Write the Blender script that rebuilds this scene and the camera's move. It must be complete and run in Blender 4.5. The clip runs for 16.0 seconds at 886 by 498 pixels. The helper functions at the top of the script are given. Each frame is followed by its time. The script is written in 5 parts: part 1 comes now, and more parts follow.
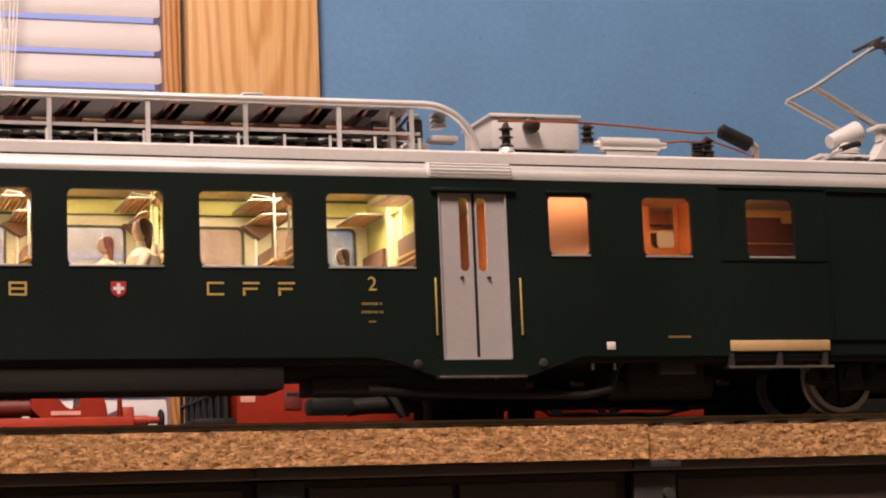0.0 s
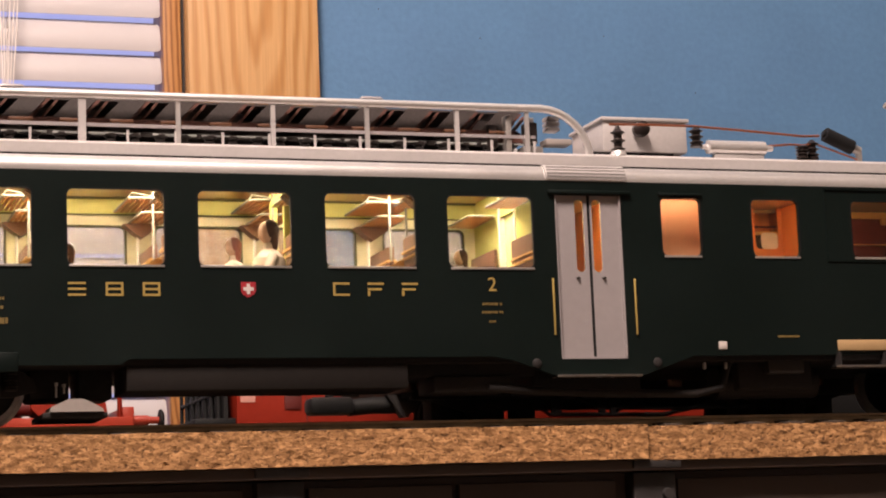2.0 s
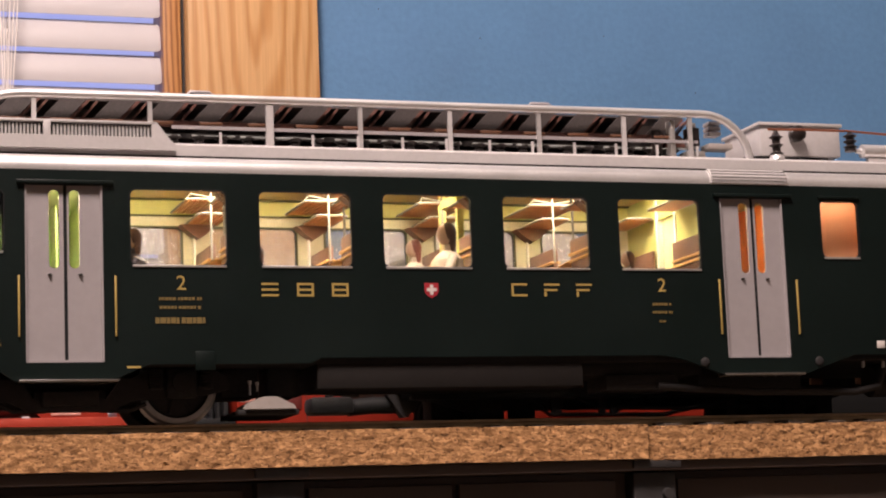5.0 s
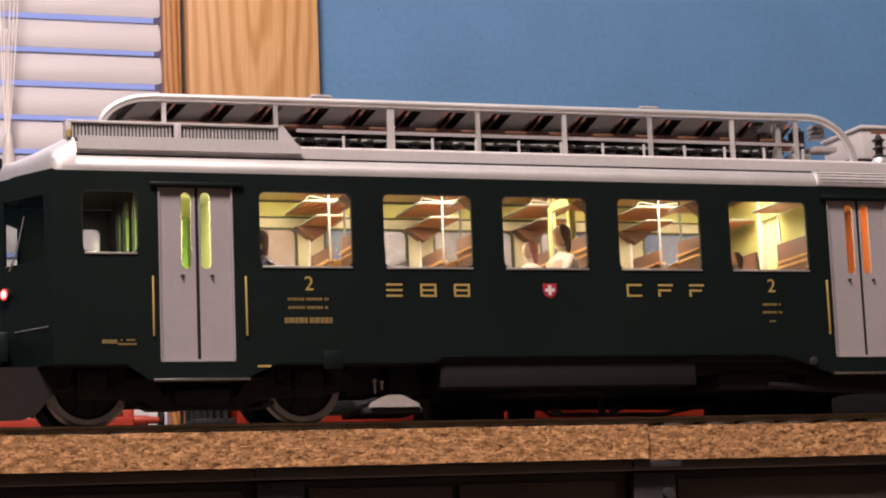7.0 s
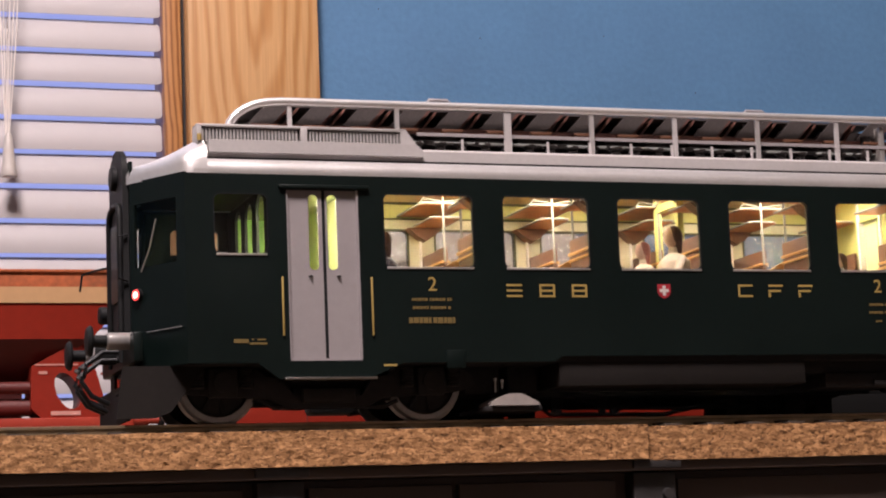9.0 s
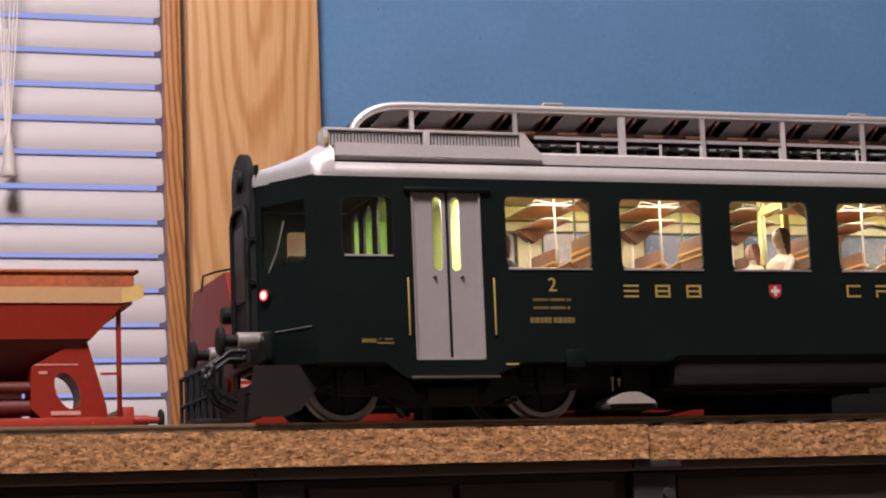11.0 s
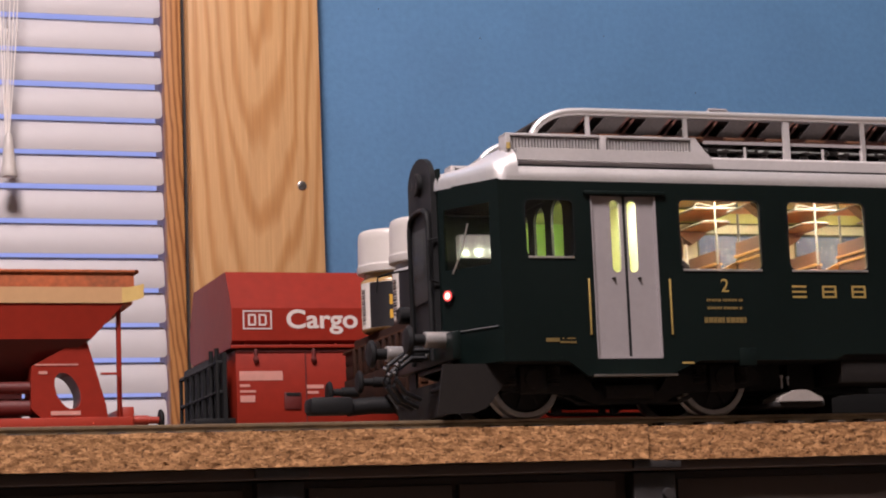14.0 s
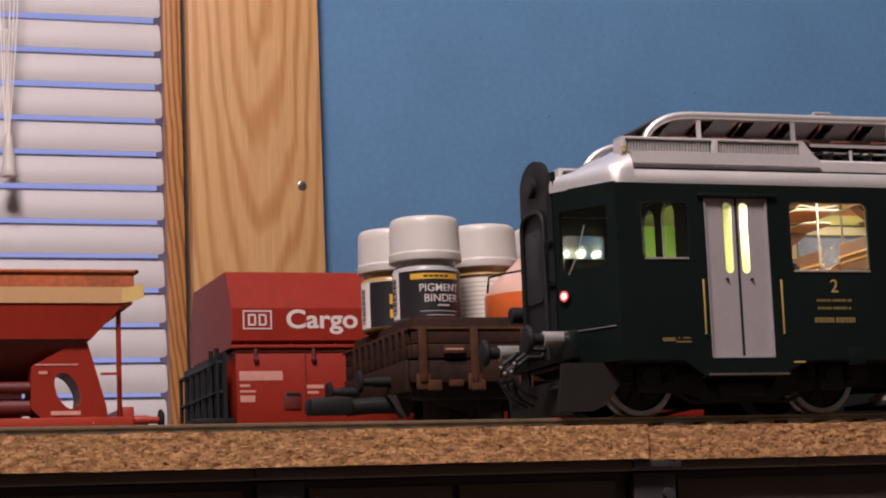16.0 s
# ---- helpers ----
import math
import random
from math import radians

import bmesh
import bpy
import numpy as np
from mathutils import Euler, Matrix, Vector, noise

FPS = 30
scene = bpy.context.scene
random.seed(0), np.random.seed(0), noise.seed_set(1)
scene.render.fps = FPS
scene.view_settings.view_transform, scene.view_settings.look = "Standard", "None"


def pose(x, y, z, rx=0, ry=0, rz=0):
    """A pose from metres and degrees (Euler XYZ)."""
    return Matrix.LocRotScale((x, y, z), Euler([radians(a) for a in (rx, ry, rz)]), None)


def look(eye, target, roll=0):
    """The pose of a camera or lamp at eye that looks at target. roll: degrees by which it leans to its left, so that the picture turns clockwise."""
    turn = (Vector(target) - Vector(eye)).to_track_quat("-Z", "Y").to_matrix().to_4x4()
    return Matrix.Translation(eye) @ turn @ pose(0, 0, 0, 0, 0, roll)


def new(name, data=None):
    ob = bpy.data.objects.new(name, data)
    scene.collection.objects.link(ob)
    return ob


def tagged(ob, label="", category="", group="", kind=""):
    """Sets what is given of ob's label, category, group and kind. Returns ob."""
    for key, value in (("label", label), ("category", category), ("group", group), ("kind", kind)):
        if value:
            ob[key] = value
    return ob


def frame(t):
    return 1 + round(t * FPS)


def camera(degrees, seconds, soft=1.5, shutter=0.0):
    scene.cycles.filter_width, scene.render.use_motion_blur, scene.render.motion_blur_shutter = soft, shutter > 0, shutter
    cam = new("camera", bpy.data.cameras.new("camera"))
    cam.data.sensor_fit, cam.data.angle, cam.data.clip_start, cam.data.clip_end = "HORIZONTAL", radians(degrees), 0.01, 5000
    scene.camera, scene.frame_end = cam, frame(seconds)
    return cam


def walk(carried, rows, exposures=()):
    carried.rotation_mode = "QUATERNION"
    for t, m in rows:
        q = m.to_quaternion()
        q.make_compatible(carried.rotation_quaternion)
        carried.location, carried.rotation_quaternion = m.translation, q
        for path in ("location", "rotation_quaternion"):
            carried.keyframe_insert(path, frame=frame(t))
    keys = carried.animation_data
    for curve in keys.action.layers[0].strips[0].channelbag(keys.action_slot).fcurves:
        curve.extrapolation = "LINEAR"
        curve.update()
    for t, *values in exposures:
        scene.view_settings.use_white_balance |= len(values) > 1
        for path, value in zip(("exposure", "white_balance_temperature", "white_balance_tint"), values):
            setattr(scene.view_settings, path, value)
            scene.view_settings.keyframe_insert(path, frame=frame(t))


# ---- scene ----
# ---- the camera stands still; z = 0 is the top of the rails, y = 0 the near side of the railcar ----
cam = camera(24.08, 16.0, soft=2.0, shutter=0.0)
EYE = (0.0, -0.8, -0.0595)
VIEW = look(EYE, (EYE[0] + 0.31795, EYE[1] + 0.93615, EYE[2] + 0.15008), -2.306)
walk(cam, [(0.0, VIEW), (16.0, VIEW)], [(0.0, 0.24, 7050, 15), (6.5, 0.12, 6350, 14.5), (11.5, -0.02, 6000, 13.5), (14.5, 0.0, 6020, 14), (16.0, -0.22, 6080, 14)])

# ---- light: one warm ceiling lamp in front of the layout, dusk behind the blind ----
world = bpy.data.worlds.new("world")
scene.world = world
world.use_nodes = True
world.node_tree.nodes["Background"].inputs[0].default_value = (0.35, 0.45, 0.7, 1)
world.node_tree.nodes["Background"].inputs[1].default_value = 0.15
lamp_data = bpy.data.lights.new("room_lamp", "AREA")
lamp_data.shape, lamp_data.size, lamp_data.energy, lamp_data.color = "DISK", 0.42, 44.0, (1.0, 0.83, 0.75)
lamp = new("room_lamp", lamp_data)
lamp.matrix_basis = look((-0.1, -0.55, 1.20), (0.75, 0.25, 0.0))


# ---- materials ----
def mat(name, color, rough=0.5, metal=0.0, vary=0.15, grain=400.0, bump=0.05, spec=0.5, dirt=None, coords="Object", stretch=(1, 1, 1)):
    m = bpy.data.materials.new(name)
    m.use_nodes = True
    nt = m.node_tree
    b = nt.nodes["Principled BSDF"]
    b.inputs["Roughness"].default_value = rough
    b.inputs["Metallic"].default_value = metal
    b.inputs["Specular IOR Level"].default_value = spec
    tc = nt.nodes.new("ShaderNodeTexCoord")
    mp = nt.nodes.new("ShaderNodeMapping")
    mp.inputs["Scale"].default_value = stretch
    nt.links.new(tc.outputs[coords], mp.inputs[0])
    fine = nt.nodes.new("ShaderNodeTexNoise")
    fine.inputs["Scale"].default_value = grain
    fine.inputs["Detail"].default_value = 4
    big = nt.nodes.new("ShaderNodeTexNoise")
    big.inputs["Scale"].default_value = grain / 14
    big.inputs["Detail"].default_value = 3
    for n in (fine, big):
        nt.links.new(mp.outputs[0], n.inputs["Vector"])
    add = nt.nodes.new("ShaderNodeMath")
    add.operation = "ADD"
    nt.links.new(fine.outputs["Fac"], add.inputs[0])
    nt.links.new(big.outputs["Fac"], add.inputs[1])
    ramp = nt.nodes.new("ShaderNodeMapRange")
    ramp.inputs["From Min"].default_value, ramp.inputs["From Max"].default_value = 0.6, 1.4
    nt.links.new(add.outputs[0], ramp.inputs["Value"])
    mix = nt.nodes.new("ShaderNodeMix")
    mix.data_type = "RGBA"
    lo = dirt or tuple(c * (1 - vary) for c in color)
    hi = color if dirt else tuple(min(1, c * (1 + vary)) for c in color)
    mix.inputs[6].default_value, mix.inputs[7].default_value = (*lo, 1), (*hi, 1)
    nt.links.new(ramp.outputs["Result"], mix.inputs[0])
    nt.links.new(mix.outputs[2], b.inputs["Base Color"])
    rr = nt.nodes.new("ShaderNodeMapRange")
    rr.inputs["To Min"].default_value, rr.inputs["To Max"].default_value = max(0.02, rough - 0.08), min(1, rough + 0.08)
    nt.links.new(big.outputs["Fac"], rr.inputs["Value"])
    nt.links.new(rr.outputs["Result"], b.inputs["Roughness"])
    if bump:
        bp = nt.nodes.new("ShaderNodeBump")
        bp.inputs["Strength"].default_value = bump
        bp.inputs["Distance"].default_value = 0.0005
        nt.links.new(fine.outputs["Fac"], bp.inputs["Height"])
        nt.links.new(bp.outputs[0], b.inputs["Normal"])
    return m


def glow(name, color, strength):
    m = bpy.data.materials.new(name)
    m.use_nodes = True
    b = m.node_tree.nodes["Principled BSDF"]
    b.inputs["Base Color"].default_value = (0.1, 0.1, 0.1, 1)
    b.inputs["Emission Color"].default_value = (*color, 1)
    b.inputs["Emission Strength"].default_value = strength
    return m


def glass(name, tint=(1, 1, 1), gloss=0.06, rough=0.02):
    m = bpy.data.materials.new(name)
    m.use_nodes = True
    nt = m.node_tree
    nt.nodes.remove(nt.nodes["Principled BSDF"])
    tr, gl, mx = (nt.nodes.new(k) for k in ("ShaderNodeBsdfTransparent", "ShaderNodeBsdfGlossy", "ShaderNodeMixShader"))
    tr.inputs[0].default_value = (*tint, 1)
    gl.inputs["Roughness"].default_value = rough
    mx.inputs[0].default_value = gloss
    nt.links.new(tr.outputs[0], mx.inputs[1])
    nt.links.new(gl.outputs[0], mx.inputs[2])
    nt.links.new(mx.outputs[0], nt.nodes["Material Output"].inputs[0])
    return m


def hazy(name):
    """Slightly hazy clear plastic: mostly see-through; its pale milky bloom also paints reflections."""
    m = glass(name, gloss=0.08, rough=0.1)
    nt = m.node_tree
    df, mx = nt.nodes.new("ShaderNodeBsdfDiffuse"), nt.nodes.new("ShaderNodeMixShader")
    df.inputs[0].default_value = (0.62, 0.62, 0.66, 1)
    ns = nt.nodes.new("ShaderNodeTexNoise")
    ns.inputs["Scale"].default_value = 60
    rg = nt.nodes.new("ShaderNodeMapRange")
    rg.inputs["To Min"].default_value, rg.inputs["To Max"].default_value = 0.12, 0.32
    nt.links.new(ns.outputs["Fac"], rg.inputs["Value"])
    nt.links.new(rg.outputs["Result"], mx.inputs[0])
    out = nt.nodes["Material Output"]
    nt.links.new(out.inputs[0].links[0].from_socket, mx.inputs[1])
    nt.links.new(df.outputs[0], mx.inputs[2])
    nt.links.new(mx.outputs[0], out.inputs[0])
    return m


def pine(name, light, dark, ring=1.0):
    """Plain-sawn pine: long rings about an axis that the board cuts at a slant, giving arched grain."""
    m = bpy.data.materials.new(name)
    m.use_nodes = True
    nt = m.node_tree
    b = nt.nodes["Principled BSDF"]
    b.inputs["Roughness"].default_value = 0.45
    tc = nt.nodes.new("ShaderNodeTexCoord")
    mp = nt.nodes.new("ShaderNodeMapping")
    mp.inputs["Location"].default_value = (-0.3265, -0.487, -0.40 * 0.17)
    mp.inputs["Scale"].default_value = (1.0, 1.0, 0.17)
    nt.links.new(tc.outputs["Object"], mp.inputs[0])
    warp = nt.nodes.new("ShaderNodeTexNoise")
    warp.inputs["Scale"].default_value = 16
    warp.inputs["Detail"].default_value = 3
    nt.links.new(mp.outputs[0], warp.inputs["Vector"])
    mixv = nt.nodes.new("ShaderNodeMix")
    mixv.data_type = "VECTOR"
    mixv.inputs[0].default_value = 0.02
    nt.links.new(mp.outputs[0], mixv.inputs[4])
    nt.links.new(warp.outputs["Color"], mixv.inputs[5])
    wave = nt.nodes.new("ShaderNodeTexWave")
    wave.wave_type, wave.rings_direction, wave.wave_profile = "RINGS", "SPHERICAL", "SIN"
    wave.inputs["Scale"].default_value = 80 * ring
    wave.inputs["Distortion"].default_value = 3.0
    wave.inputs["Detail"].default_value = 2
    wave.inputs["Detail Scale"].default_value = 2
    nt.links.new(mixv.outputs[1], wave.inputs["Vector"])
    fib = nt.nodes.new("ShaderNodeTexNoise")
    fib.inputs["Scale"].default_value = 900
    mp2 = nt.nodes.new("ShaderNodeMapping")
    mp2.inputs["Scale"].default_value = (1, 1, 0.03)
    nt.links.new(tc.outputs["Object"], mp2.inputs[0])
    nt.links.new(mp2.outputs[0], fib.inputs["Vector"])
    ramp = nt.nodes.new("ShaderNodeValToRGB")
    ramp.color_ramp.elements[0].color, ramp.color_ramp.elements[1].color = (*light, 1), (*dark, 1)
    ramp.color_ramp.elements[0].position, ramp.color_ramp.elements[1].position = 0.35, 1.0
    nt.links.new(wave.outputs["Fac"], ramp.inputs[0])
    mul = nt.nodes.new("ShaderNodeMix")
    mul.data_type, mul.blend_type = "RGBA", "MULTIPLY"
    mul.inputs[0].default_value = 0.35
    nt.links.new(ramp.outputs[0], mul.inputs[6])
    nt.links.new(fib.outputs["Fac"], mul.inputs[7])
    nt.links.new(mul.outputs[2], b.inputs["Base Color"])
    bp = nt.nodes.new("ShaderNodeBump")
    bp.inputs["Strength"].default_value, bp.inputs["Distance"].default_value = 0.15, 0.0005
    nt.links.new(fib.outputs["Fac"], bp.inputs["Height"])
    nt.links.new(bp.outputs[0], b.inputs["Normal"])
    return m


def chips(name):
    """Raw chipboard edge: flat chips in many browns with dark voids between them."""
    m = bpy.data.materials.new(name)
    m.use_nodes = True
    nt = m.node_tree
    b = nt.nodes["Principled BSDF"]
    b.inputs["Roughness"].default_value = 0.85
    tc = nt.nodes.new("ShaderNodeTexCoord")
    mp = nt.nodes.new("ShaderNodeMapping")
    mp.inputs["Scale"].default_value = (0.62, 1, 1)
    nt.links.new(tc.outputs["Object"], mp.inputs[0])
    wn = nt.nodes.new("ShaderNodeTexNoise")
    wn.inputs["Scale"].default_value = 420
    nt.links.new(mp.outputs[0], wn.inputs["Vector"])
    mv = nt.nodes.new("ShaderNodeMix")
    mv.data_type = "VECTOR"
    mv.inputs[0].default_value = 0.0022
    nt.links.new(mp.outputs[0], mv.inputs[4])
    nt.links.new(wn.outputs["Color"], mv.inputs[5])
    vo = nt.nodes.new("ShaderNodeTexVoronoi")
    vo.inputs["Scale"].default_value = 900
    nt.links.new(mv.outputs[1], vo.inputs["Vector"])
    hue = nt.nodes.new("ShaderNodeValToRGB")
    hue.color_ramp.elements[0].color, hue.color_ramp.elements[1].color = (0.25, 0.12, 0.043, 1), (0.56, 0.30, 0.125, 1)
    e = hue.color_ramp.elements.new(0.55)
    e.color = (0.385, 0.195, 0.076, 1)
    sep = nt.nodes.new("ShaderNodeSeparateColor")
    nt.links.new(vo.outputs["Color"], sep.inputs[0])
    nt.links.new(sep.outputs[0], hue.inputs[0])
    n2 = nt.nodes.new("ShaderNodeTexNoise")
    n2.inputs["Scale"].default_value, n2.inputs["Detail"].default_value = 900, 4
    nt.links.new(mp.outputs[0], n2.inputs["Vector"])
    hole = nt.nodes.new("ShaderNodeValToRGB")
    hole.color_ramp.elements[0].color, hole.color_ramp.elements[1].color = (0.13, 0.1, 0.08, 1), (1, 1, 1, 1)
    hole.color_ramp.elements[0].position, hole.color_ramp.elements[1].position = 0.35, 0.43
    nt.links.new(n2.outputs["Fac"], hole.inputs[0])
    mul = nt.nodes.new("ShaderNodeMix")
    mul.data_type, mul.blend_type = "RGBA", "MULTIPLY"
    mul.inputs[0].default_value = 0.75
    nt.links.new(hue.outputs[0], mul.inputs[6])
    nt.links.new(hole.outputs[0], mul.inputs[7])
    nt.links.new(mul.outputs[2], b.inputs["Base Color"])
    ad = nt.nodes.new("ShaderNodeMath")
    ad.operation = "MULTIPLY"
    nt.links.new(n2.outputs["Fac"], ad.inputs[0])
    nt.links.new(sep.outputs[1], ad.inputs[1])
    bp = nt.nodes.new("ShaderNodeBump")
    bp.inputs["Strength"].default_value, bp.inputs["Distance"].default_value = 0.8, 0.0012
    nt.links.new(ad.outputs[0], bp.inputs["Height"])
    nt.links.new(bp.outputs[0], b.inputs["Normal"])
    return m


GREEN = mat("dark_green_paint", (0.0030, 0.0070, 0.0062), 0.42, vary=0.2, grain=300, bump=0.02, spec=0.22)
SILVER = mat("silver_paint", (0.86, 0.84, 0.83), 0.34, 0.74, vary=0.06, grain=500, bump=0.03)
GREY_ROOF = mat("grey_roof_paint", (0.46, 0.44, 0.435), 0.5, 0.15, vary=0.08, grain=500)
DOOR_GREY = mat("door_grey_paint", (0.31, 0.285, 0.29), 0.45, 0.1, vary=0.06, grain=300)
DARK = mat("underframe_black", (0.022, 0.020, 0.020), 0.7, vary=0.3, grain=500, spec=0.2)
BROWNGREY = mat("dark_box_paint", (0.022, 0.018, 0.016), 0.65, vary=0.2, grain=250)
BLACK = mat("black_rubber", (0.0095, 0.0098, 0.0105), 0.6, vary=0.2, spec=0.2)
HOSE = mat("glossy_black_hose", (0.010, 0.010, 0.011), 0.42, vary=0.2, spec=0.3)
STEEL = mat("bright_steel", (0.55, 0.53, 0.50), 0.25, 1.0, vary=0.1, grain=800)
RAILSIDE = mat("rail_steel", (0.30, 0.225, 0.14), 0.4, 0.7, vary=0.25, grain=300)
TYRE = mat("tyre_steel", (0.42, 0.40, 0.38), 0.35, 0.6, vary=0.2, grain=600)
CREAM = mat("cream_panel", (0.62, 0.58, 0.40), 0.5, vary=0.06)
LIME = mat("lime_panel", (0.50, 0.49, 0.15), 0.5, vary=0.08)
OLIVE = mat("olive_gasket", (0.09, 0.085, 0.03), 0.6, vary=0.1)
PALEWALL = mat("pale_yellow_wall", (0.52, 0.51, 0.24), 0.5, vary=0.06)
PALE = mat("pale_yellow_panel", (0.72, 0.70, 0.34), 0.5, vary=0.06)
LEAF = mat("green_panel", (0.30, 0.52, 0.07), 0.5, vary=0.08)
ORANGE = mat("orange_panel", (0.62, 0.20, 0.06), 0.5, vary=0.08)
PEACH = mat("peach_panel", (0.72, 0.36, 0.18), 0.5, vary=0.06)
SEAT = mat("brown_seat", (0.14, 0.062, 0.032), 0.5, vary=0.12)
TRIM = mat("light_wood_trim", (0.58, 0.33, 0.11), 0.45, vary=0.1)
RACK = mat("rack_slats", (0.40, 0.15, 0.035), 0.5, vary=0.15)
WHITE = mat("white_enamel", (0.82, 0.79, 0.73), 0.4, vary=0.04)
DULLGOLD = mat("dull_gold_print", (0.15, 0.105, 0.032), 0.5, vary=0.2, grain=900)
PRINTGREY = mat("grey_print", (0.42, 0.39, 0.36), 0.5, vary=0.1)
TANCEIL = mat("tan_ceiling", (0.55, 0.44, 0.26), 0.5, vary=0.05)
GOLD = mat("gold_lettering", (0.42, 0.30, 0.09), 0.45, 0.2, vary=0.08)
TAN = mat("tan_board", (0.38, 0.25, 0.12), 0.6, vary=0.1)
REDSHIELD = mat("shield_red", (0.32, 0.02, 0.03), 0.45)
RESIST = mat("resistor_element", (0.052, 0.043, 0.041), 0.6, vary=0.35, grain=900)
PALEGREY = mat("pale_porcelain", (0.36, 0.38, 0.37), 0.3, vary=0.2, grain=500)
RESBROWN = mat("resistor_insulator", (0.12, 0.05, 0.038), 0.5, vary=0.2)
COPPER = mat("copper_wire", (0.42, 0.15, 0.08), 0.35, 0.7)
INSUL = mat("insulator_brown", (0.02, 0.015, 0.014), 0.3)
PANE = glass("window_glass", gloss=0.035)
FARPANE = hazy("hazy_reflection_pane")
DARKPANE = glass("cab_glass", (0.86, 0.88, 0.87), gloss=0.03)
RED = mat("red_wagon_paint", (0.205, 0.0155, 0.0065), 0.5, vary=0.14, grain=160, bump=0.08, spec=0.2)
# dark red parts; also holds the shade under the open hopper's bin
REDDARK = mat("dark_and_shaded_red", (0.085, 0.008, 0.006), 0.55, vary=0.2, grain=160)
ORANGERED = mat("orange_red_plastic", (0.29, 0.026, 0.01), 0.5, vary=0.12, grain=160)
RUST = mat("rusted_load", (0.52, 0.12, 0.035), 0.8, vary=0.3, grain=330, bump=0.4, dirt=(0.20, 0.06, 0.018))
TAPE = mat("masking_tape", (0.44, 0.26, 0.12), 0.6, vary=0.06, grain=300)
TAPE_END = mat("yellowed_tape", (0.50, 0.35, 0.11), 0.6, vary=0.1, grain=300)
PRINT = mat("white_print", (0.56, 0.51, 0.48), 0.5, vary=0.06)
FADEPRINT = mat("faded_print", (0.50, 0.24, 0.20), 0.5, vary=0.1)
WAGONBROWN = mat("weathered_brown", (0.046, 0.017, 0.008), 0.75, vary=0.35, grain=220, bump=0.3, dirt=(0.010, 0.007, 0.006), spec=0.15)
WAGONRUST = mat("rusty_wagon_iron", (0.095, 0.038, 0.018), 0.75, vary=0.4, grain=260, bump=0.3, dirt=(0.03, 0.014, 0.008), spec=0.15)
CAP = mat("white_plastic_cap", (0.50, 0.47, 0.44), 0.4, vary=0.04, grain=200, bump=0.02)
JARGREY = mat("grey_jar_fill", (0.34, 0.33, 0.33), 0.25, vary=0.06, grain=150)
JARBROWN = mat("brown_jar_fill", (0.34, 0.21, 0.08), 0.25, vary=0.1, grain=150)
JARORANGE = mat("orange_jar_fill", (0.62, 0.13, 0.03), 0.3, vary=0.15, grain=150)
JARPINK = mat("frosted_bottle", (0.52, 0.33, 0.27), 0.3, vary=0.06, grain=120)
TANKGREY = mat("dusty_tank_paint", (0.30, 0.27, 0.25), 0.6, vary=0.12)
CASE = mat("equipment_case_paint", (0.0115, 0.0095, 0.0085), 0.7, vary=0.2, spec=0.2)
# near-black for the added wagon: darkness put into the colour
UNLIT = mat("unlit_black", (0.006, 0.006, 0.006), 0.8, vary=0.3, spec=0.1)
BARREL = mat("buffer_barrel", (0.40, 0.38, 0.37), 0.35, 0.6, vary=0.1)
LABEL = mat("black_label", (0.014, 0.013, 0.015), 0.4, vary=0.15)
LABELY = mat("yellow_label", (0.60, 0.34, 0.03), 0.45, vary=0.05)
PAPER = mat("white_label", (0.66, 0.62, 0.57), 0.5, vary=0.04)
WALL = mat("blue_wall_paint", (0.075, 0.18, 0.33), 0.75, vary=0.13, grain=240, bump=0.7)
ROOMWALL = mat("beige_wall_paint", (0.50, 0.45, 0.39), 0.8, vary=0.04, grain=60)
CEIL = mat("white_ceiling_paint", (0.72, 0.70, 0.66), 0.85, vary=0.03, grain=60)
FLOOR = mat("brown_floor", (0.32, 0.22, 0.14), 0.5, vary=0.15, grain=40)
SLAT = mat("white_slat", (0.44, 0.42, 0.43), 0.4, vary=0.025, grain=60, bump=0.02)
CORD = mat("white_cord", (0.72, 0.68, 0.64), 0.6, vary=0.05)
PINE = pine("pine_board", (0.63, 0.375, 0.165), (0.50, 0.255, 0.09), 0.5)
# darker pine for the window reveal: its side shade is in the colour
PINESHADE = pine("pine_side_shade", (0.50, 0.24, 0.08), (0.26, 0.10, 0.03), 1.2)
CHIP = chips("chipboard_edge")
BOARDTOP = mat("chipboard_face", (0.17, 0.12, 0.08), 0.8, vary=0.2, grain=500, bump=0.3)
SLEEPER = mat("sleeper_plastic", (0.05, 0.035, 0.025), 0.7, vary=0.2)
BENCH = mat("dark_bench_wood", (0.085, 0.062, 0.052), 0.6, vary=0.25, grain=90, stretch=(0.1, 1, 1))
BENCHSTEEL = mat("dark_steel_bracket", (0.05, 0.047, 0.047), 0.45, 0.4, vary=0.2)
DUSK = glow("dusk_sky", (0.42, 0.47, 0.92), 0.80)
TAIL = glow("tail_lamp", (1.0, 0.30, 0.22), 4.5)
TAILHALO = glow("tail_lamp_halo", (1.0, 0.02, 0.015), 1.3)
TUBE_WARM = glow("saloon_light", (1.0, 0.87, 0.64), 44.0)
POLE = mat("pale_grey_enamel", (0.25, 0.24, 0.21), 0.45, vary=0.04)
TUBE_ORANGE = glow("baggage_light", (1.0, 0.68, 0.36), 24.0)
TUBE_PEACH = glow("toilet_lamp", (1.0, 0.70, 0.50), 11.0)
TUBE_DIM = glow("dim_light", (1.0, 0.6, 0.3), 40.0)
TUBE_GREEN = glow("vestibule_light", (1.0, 1.0, 0.6), 170.0)


